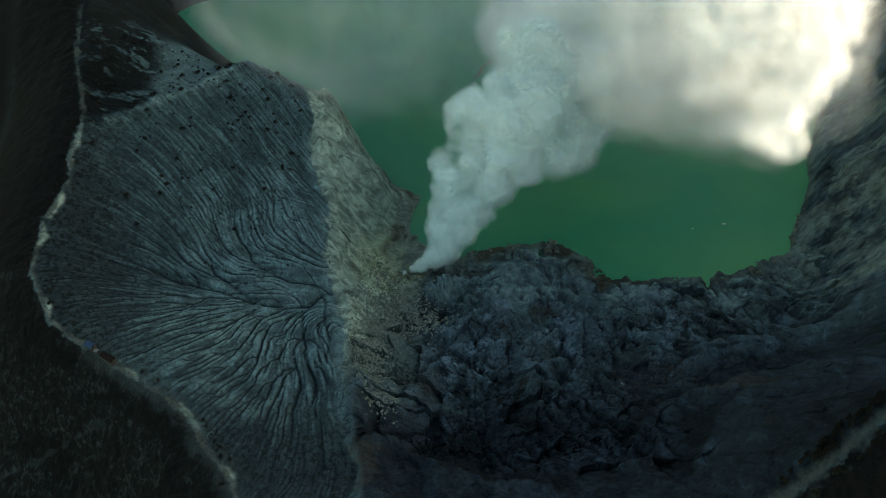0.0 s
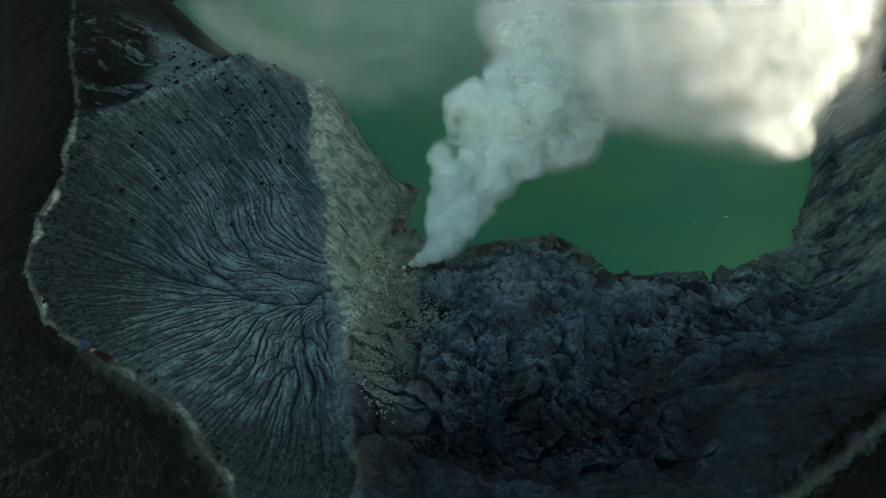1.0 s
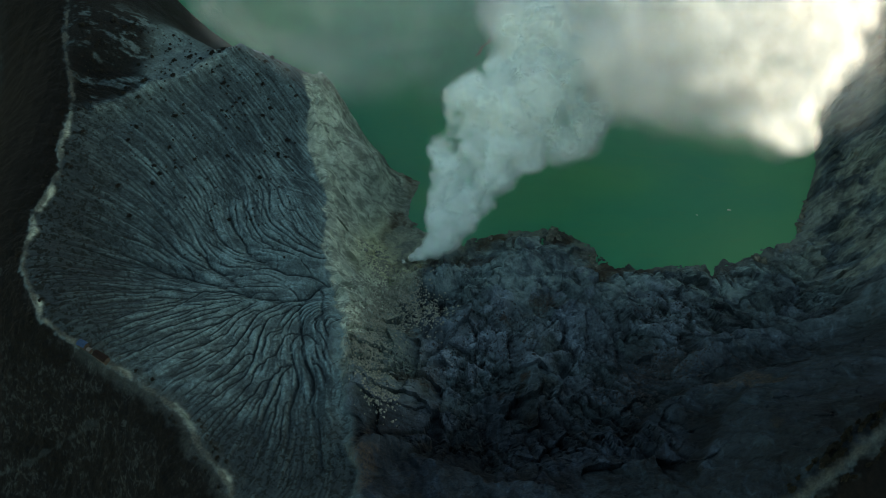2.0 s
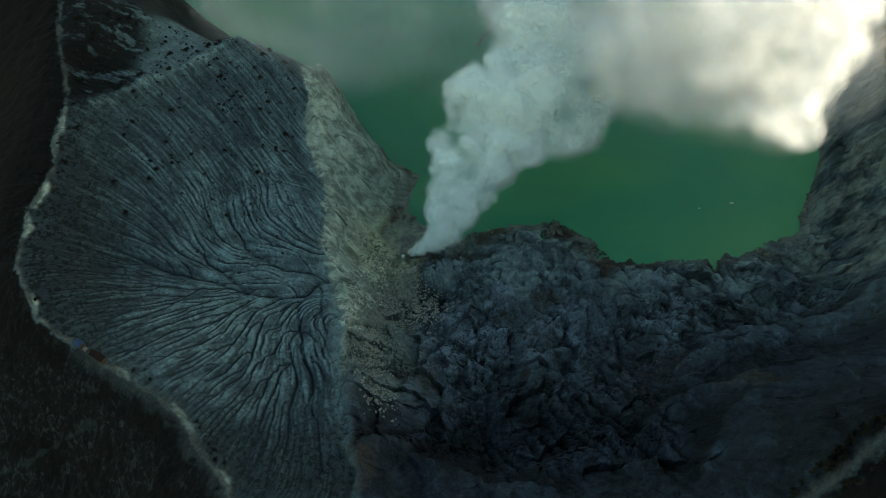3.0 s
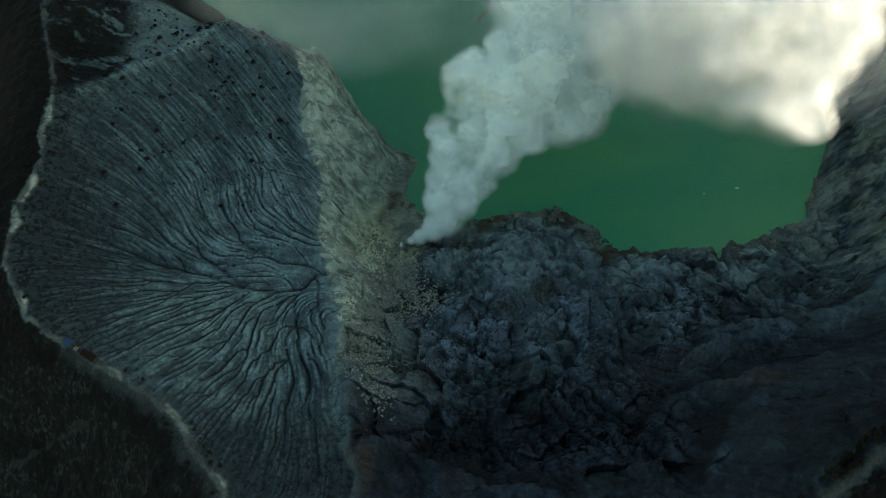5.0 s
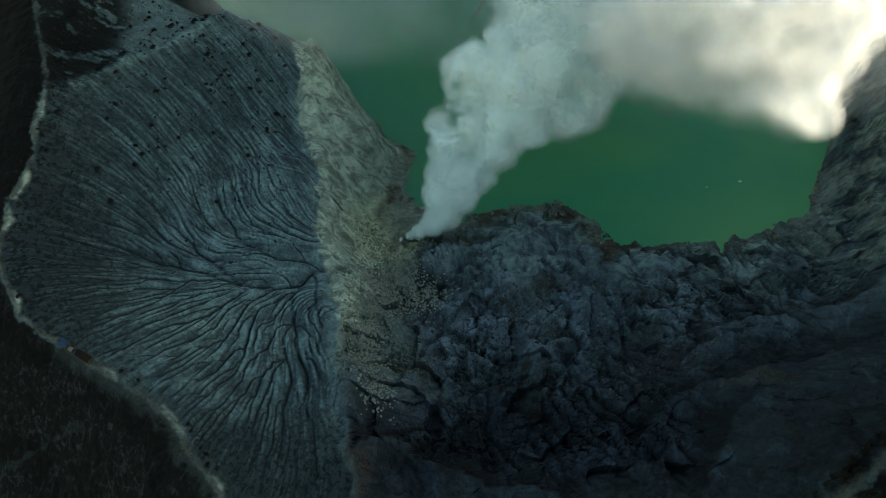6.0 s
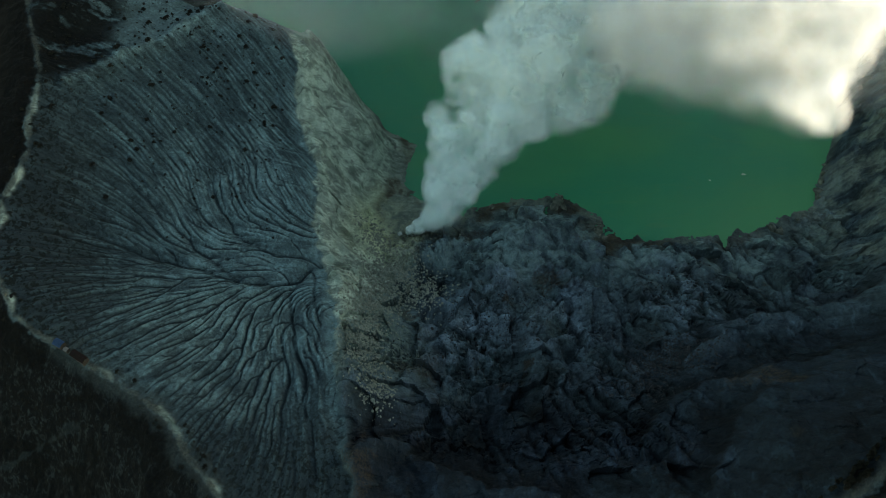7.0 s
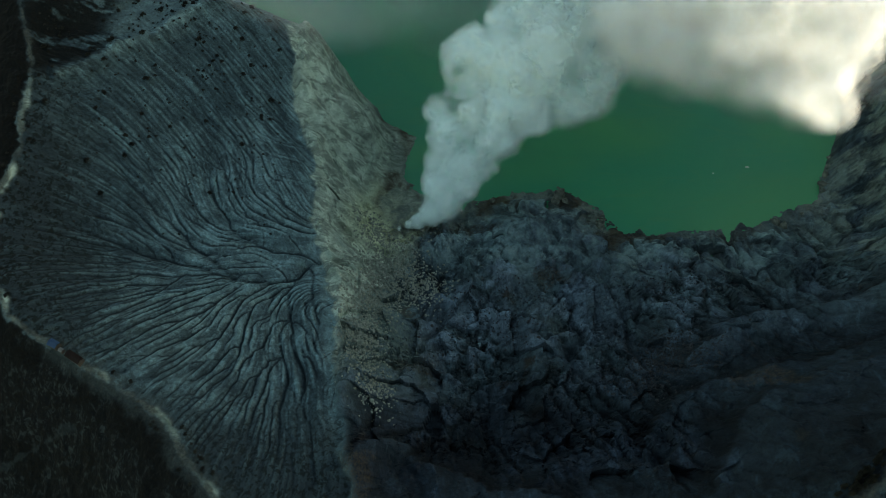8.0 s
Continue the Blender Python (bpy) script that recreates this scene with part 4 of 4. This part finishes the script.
def stone_mesh(name, seed, mat):
    r = random.Random(seed)
    bm = bmesh.new()
    bmesh.ops.create_icosphere(bm, subdivisions=1, radius=1)
    cuts = [(Vector((r.gauss(0, 1), r.gauss(0, 1), r.gauss(0, 1))).normalized(), r.uniform(0.55, 0.85)) for _ in range(6)]
    for v in bm.verts:
        v.co *= r.uniform(0.85, 1.15)
        for n, d in cuts:
            over = v.co.dot(n) - d
            if over > 0:
                v.co -= n * over
        v.co = Vector((v.co.x * 1.15, v.co.y, v.co.z * 0.8))
    me = bpy.data.meshes.new(name)
    bm.to_mesh(me)
    bm.free()
    me.materials.append(mat)
    return me


CRUST = speckled("crusted_rock", (0.045, 0.06, 0.05), (0.20, 0.215, 0.175), 0.5, 0.95, 0.5)
SHORE_STONES = [stone_mesh("boulder", 40 + q, CRUST) for q in range(6)]
PALE_STONES, DARK_STONES = [stone_mesh("boulder", q, STONE) for q in range(6)], [stone_mesh("boulder", 20 + q, DARK_STONE) for q in range(6)]


def spot(zones):
    """A place in one of the zones (x, y, half width, half depth), drawn by its share."""
    x, y, w, d, _ = rng.choices(zones, [z[4] for z in zones])[0]
    return x + w * rng.gauss(0, 0.5), y + d * rng.gauss(0, 0.5)


SCREE_ZONES = [(-45, 500, 28, 30, 3), (-58, 455, 20, 30, 2), (-62, 405, 16, 28, 2), (-20, 480, 26, 24, 1.5), (-62, 545, 18, 24, 1.2), (-50, 360, 14, 24, 0.8)]
FLOOR_ZONES = [(178, 398, 30, 24, 3), (150, 370, 26, 20, 1), (40, 440, 60, 50, 1), (215, 470, 50, 40, 0.7)]
SHORE_ZONES = [(-30, 558, 16, 6, 1), (0, 552, 26, 6, 1), (150, 556, 8, 8, 0.4)]


def free_spot(zones):
    while True:
        x, y = spot(zones)
        if -105 < x < 400 and 240 < y < 720 and ground_at(x, y) > 1.0:
            return x, y


for zones, meshes, count, sizes, label in ((SCREE_ZONES, PALE_STONES, 170, (1.0, 2.4), "pale grey angular boulder on the scree"), (FLOOR_ZONES, DARK_STONES, 90, (0.9, 2.0), "dark angular lava boulder on the crater floor"),
                                           (SHORE_ZONES, PALE_STONES, 34, (1.2, 2.8), "pale crusted boulder beside the steam vent")):
    for _ in range(count):
        x, y = free_spot(zones)
        size = sizes[0] + (sizes[1] - sizes[0]) * rng.random() ** 2.2
        ob = tagged(new("boulder", rng.choice(meshes)), label, "boulder", label.split(" on ")[0] + "s")
        ob.matrix_basis = pose(x, y, ground_at(x, y) + size * 0.3, rng.uniform(-25, 25), rng.uniform(-25, 25), rng.uniform(0, 360)) @ Matrix.Diagonal((size, size, size, 1))


def scattered(name, label, category, shapes, places, mat):
    """Many small like pieces joined into one: places of (x, y, z, size)."""
    data = [(np.array([v.co[:] for v in m.vertices]), np.array([p.vertices[:] for p in m.polygons])) for m in shapes]
    vs, fs, n = [], [], 0
    for x, y, z, size in places:
        v, f = data[rng.randrange(len(data))]
        m = np.array(Euler((rng.uniform(-0.5, 0.5), rng.uniform(-0.5, 0.5), rng.uniform(0, 6.3))).to_matrix())
        vs.append(v @ m.T * size + (x, y, z)), fs.append(f + n)
        n += len(v)
    return tagged(new(name, from_arrays(name, np.concatenate(vs), np.concatenate(fs), mat, False)), label, category, kind="stuff")


def many(zones, count, lo, hi, sink):
    out = []
    for _ in range(count):
        x, y = free_spot(zones)
        size = lo + (hi - lo) * rng.random() ** 2
        out.append((x, y, ground_at(x, y) + size * sink, size))
    return out


scattered("rubble", "pale grey rubble strewn over the scree", "rubble", PALE_STONES, many(SCREE_ZONES, 5200, 0.35, 1.4, 0.25), STONE)
scattered("lava_rubble", "dark broken lava rubble on the crater floor", "rubble", DARK_STONES, many(FLOOR_ZONES, 2600, 0.3, 1.0, 0.25), DARK_STONE)

# crusted rocks that stand out of the water along the shore
for x, y, size in ((112, 594, 4.6), (115, 600, 3.4), (118, 588, 3.0), (108, 587, 4.0), (113, 606, 1.4), (149, 563, 3.2), (151, 568, 2.4), (147, 557, 3.4), (152, 572, 0.9), (314, 561, 3.6), (319, 556, 3.8), (311, 566, 1.3),
                   (340, 570, 1.6), (369, 607, 3.6), (374, 616, 3.2), (366, 598, 2.8), (378, 626, 2.4), (384, 640, 2.0), (48, 590, 2.4), (70, 592, 2.0), (299, 560, 0.9)):
    ob = tagged(new("boulder", rng.choice(SHORE_STONES)), "crusted rock standing in the lake shallows", "boulder", "rocks along the shore")
    size *= 1.35
    ob.matrix_basis = pose(x, y, max(ground_at(x, y), -0.4) + size * 0.25, rng.uniform(-20, 20), rng.uniform(-20, 20), rng.uniform(0, 360)) @ Matrix.Diagonal((size, size, size * 1.1, 1))

# scrub: low dark bushes of small leaf clumps
LEAF = speckled("dark_scrub_leaves", (0.002, 0.0035, 0.0025), (0.008, 0.011, 0.007), 2.0, 0.8, 0.6)
WOOD = speckled("grey_wood", (0.04, 0.035, 0.03), (0.10, 0.09, 0.08), 3.0, 0.9)


def crown_mesh(name, seed, clumps, height, spread):
    r = random.Random(seed)
    bm = bmesh.new()
    for _ in range(clumps):
        a, q, h = r.uniform(0, 6.283), r.random() ** 0.6, r.random()
        rad = spread * q * (1 - 0.55 * h)
        c = Vector((rad * math.cos(a), rad * math.sin(a), height * (0.15 + 0.85 * h)))
        turn = Euler((r.uniform(0, 6.3), r.uniform(0, 6.3), r.uniform(0, 6.3))).to_matrix()
        size = r.uniform(0.16, 0.34)
        v = [bm.verts.new(c + turn @ Vector(p) * size) for p in ((1, 0, 0.2), (0, 0.8, -0.3), (-1, 0, 0.2), (0, -0.8, -0.3), (0, 0, 0.7))]
        for f in ((0, 1, 4), (1, 2, 4), (2, 3, 4), (3, 0, 4)):
            bm.faces.new([v[i] for i in f])
    me = bpy.data.meshes.new(name)
    bm.to_mesh(me)
    bm.free()
    me.materials.append(LEAF)
    return me


def stem_mesh(name, height, thick):
    bm = bmesh.new()
    bmesh.ops.create_cone(bm, cap_ends=True, segments=6, radius1=thick, radius2=thick * 0.3, depth=height, matrix=Matrix.Translation((0, 0, height / 2)))
    for q in range(5):
        a = q * 1.26
        m = pose(0, 0, height * (0.35 + 0.1 * q), 45, 0, math.degrees(a)) @ Matrix.Translation((0, 0, height * 0.16))
        bmesh.ops.create_cone(bm, cap_ends=True, segments=5, radius1=thick * 0.4, radius2=thick * 0.12, depth=height * 0.32, matrix=m)
    me = bpy.data.meshes.new(name)
    bm.to_mesh(me)
    bm.free()
    me.materials.append(WOOD)
    return me


BUSHES = [crown_mesh("bush", 50 + q, 70, 0.9, 1.0) for q in range(5)]


def bush_place():
    while True:
        x, y = rng.uniform(-325, -140), rng.uniform(480, 705)
        f = (y - 480) / 225
        if rng.random() < 0.12 + 0.88 * f and ground_at(x, y) > 60 and x < -145 + (700 - y) * 0.05 and y < 640 + (x + 320) * 0.5 + 40:
            return x, y


for _ in range(240):
    x, y = bush_place()
    size = 0.9 + 2.0 * rng.random() ** 2.2
    ob = tagged(new("bush", rng.choice(BUSHES)), "low dark green bush rooted in grey ash", "bush", "bushes on the ash slope")
    ob.matrix_basis = pose(x, y, ground_at(x, y) - 0.1, 0, 0, rng.uniform(0, 360)) @ Matrix.Diagonal((size * rng.uniform(0.9, 1.4), size, size * 0.9, 1))

scattered("scrub", "small dark tufts dotted over the upper ash slope", "scrub", BUSHES, [(x, y, ground_at(x, y) - 0.1, 0.5 + 0.9 * rng.random() ** 2) for x, y in (bush_place() for _ in range(420))], LEAF)

for _ in range(45):
    t = rng.uniform(2, 14)
    a, b = RIM_PATH[int(t)], RIM_PATH[int(t) + 1]
    f = t - int(t)
    dx, dy = b[0] - a[0], b[1] - a[1]
    n, off = math.hypot(dx, dy), rng.choice((-1, 1)) * rng.uniform(3.5, 8)
    x, y, size = a[0] + f * dx - dy / n * off, a[1] + f * dy + dx / n * off, rng.uniform(0.9, 2.0)
    if math.hypot(x + 261, y - 369) > 14:
        ob = tagged(new("bush", rng.choice(BUSHES)), "dark wind-bent bush beside the sandy rim path", "bush", "bushes beside the rim path")
        ob.matrix_basis = pose(x, y, ground_at(x, y) - 0.1, 0, 0, rng.uniform(0, 360)) @ Matrix.Diagonal((size * 1.2, size, size * 0.9, 1))

# crooked trees along the pale southern rim
TRUNK = stem_mesh("trunk", 6.0, 0.22)
CROWNS = [crown_mesh("crown", 80 + q, 150, 1.0, 1.0) for q in range(4)]
for _ in range(110):
    t = rng.uniform(2.6, 5.6)
    a, b = SOUTH_RIM[int(t)], SOUTH_RIM[int(t) + 1]
    f = t - int(t)
    away_by = rng.uniform(5, 12) if rng.random() < 0.8 else -rng.uniform(5, 10)
    dx, dy = b[0] - a[0], b[1] - a[1]
    n = math.hypot(dx, dy)
    x, y = a[0] + f * dx - dy / n * away_by, a[1] + f * dy + dx / n * away_by
    size = rng.uniform(0.7, 1.25)
    tree = tagged(new("tree", None), "dark slender tree on the pale crater rim", "tree", "trees on the rim")
    trunk, crown = new("trunk", TRUNK), new("crown", rng.choice(CROWNS))
    trunk.parent = crown.parent = tree
    crown.matrix_basis = Matrix.Translation((0, 0, 1.6)) @ Matrix.Diagonal((1.5, 1.5, 5.6, 1))
    tree.matrix_basis = pose(x, y, ground_at(x, y) - 0.2, rng.uniform(-8, 8), rng.uniform(-8, 8), rng.uniform(0, 360)) @ Matrix.Diagonal((size, size, size, 1))

# small things afloat on the lake
FOAM = speckled("pale_float", (0.30, 0.30, 0.26), (0.5, 0.5, 0.44), 2.0, 0.8)
for x, y, size in ((301, 629, 1.5), (266, 622, 0.8), (318, 566, 1.0)):
    r = random.Random(int(x))
    bm = bmesh.new()
    bmesh.ops.create_icosphere(bm, subdivisions=2, radius=size)
    for v in bm.verts:
        v.co = Vector((v.co.x * 1.5 + r.uniform(-0.2, 0.2), v.co.y * 0.8 + r.uniform(-0.2, 0.2), v.co.z * 0.3))
    ob = part("floating_crust", bm, FOAM)
    ob.location = (x, y, 0.1)
    tagged(ob, "small pale sulphur crust afloat on the lake", "crust", "crusts on the lake")

SCUM = speckled("reddish_scum", (0.10, 0.055, 0.04), (0.2, 0.12, 0.08), 0.4, 0.8)
for x, y, long, turn in ((47, 900, 14, 62), (58, 918, 9, 55)):
    r = random.Random(int(y))
    bm = bmesh.new()
    bmesh.ops.create_icosphere(bm, subdivisions=3, radius=1)
    for v in bm.verts:
        v.co = Vector((v.co.x * long + r.uniform(-0.6, 0.6), v.co.y * 1.6 + 1.2 * math.sin(v.co.x * 4) + r.uniform(-0.3, 0.3), v.co.z * 0.15))
    ob = part("floating_scum", bm, SCUM)
    ob.matrix_basis = pose(x, y, 0.05, 0, 0, turn)
    tagged(ob, "long reddish streak of scum afloat on the lake", "scum", "scum on the lake")
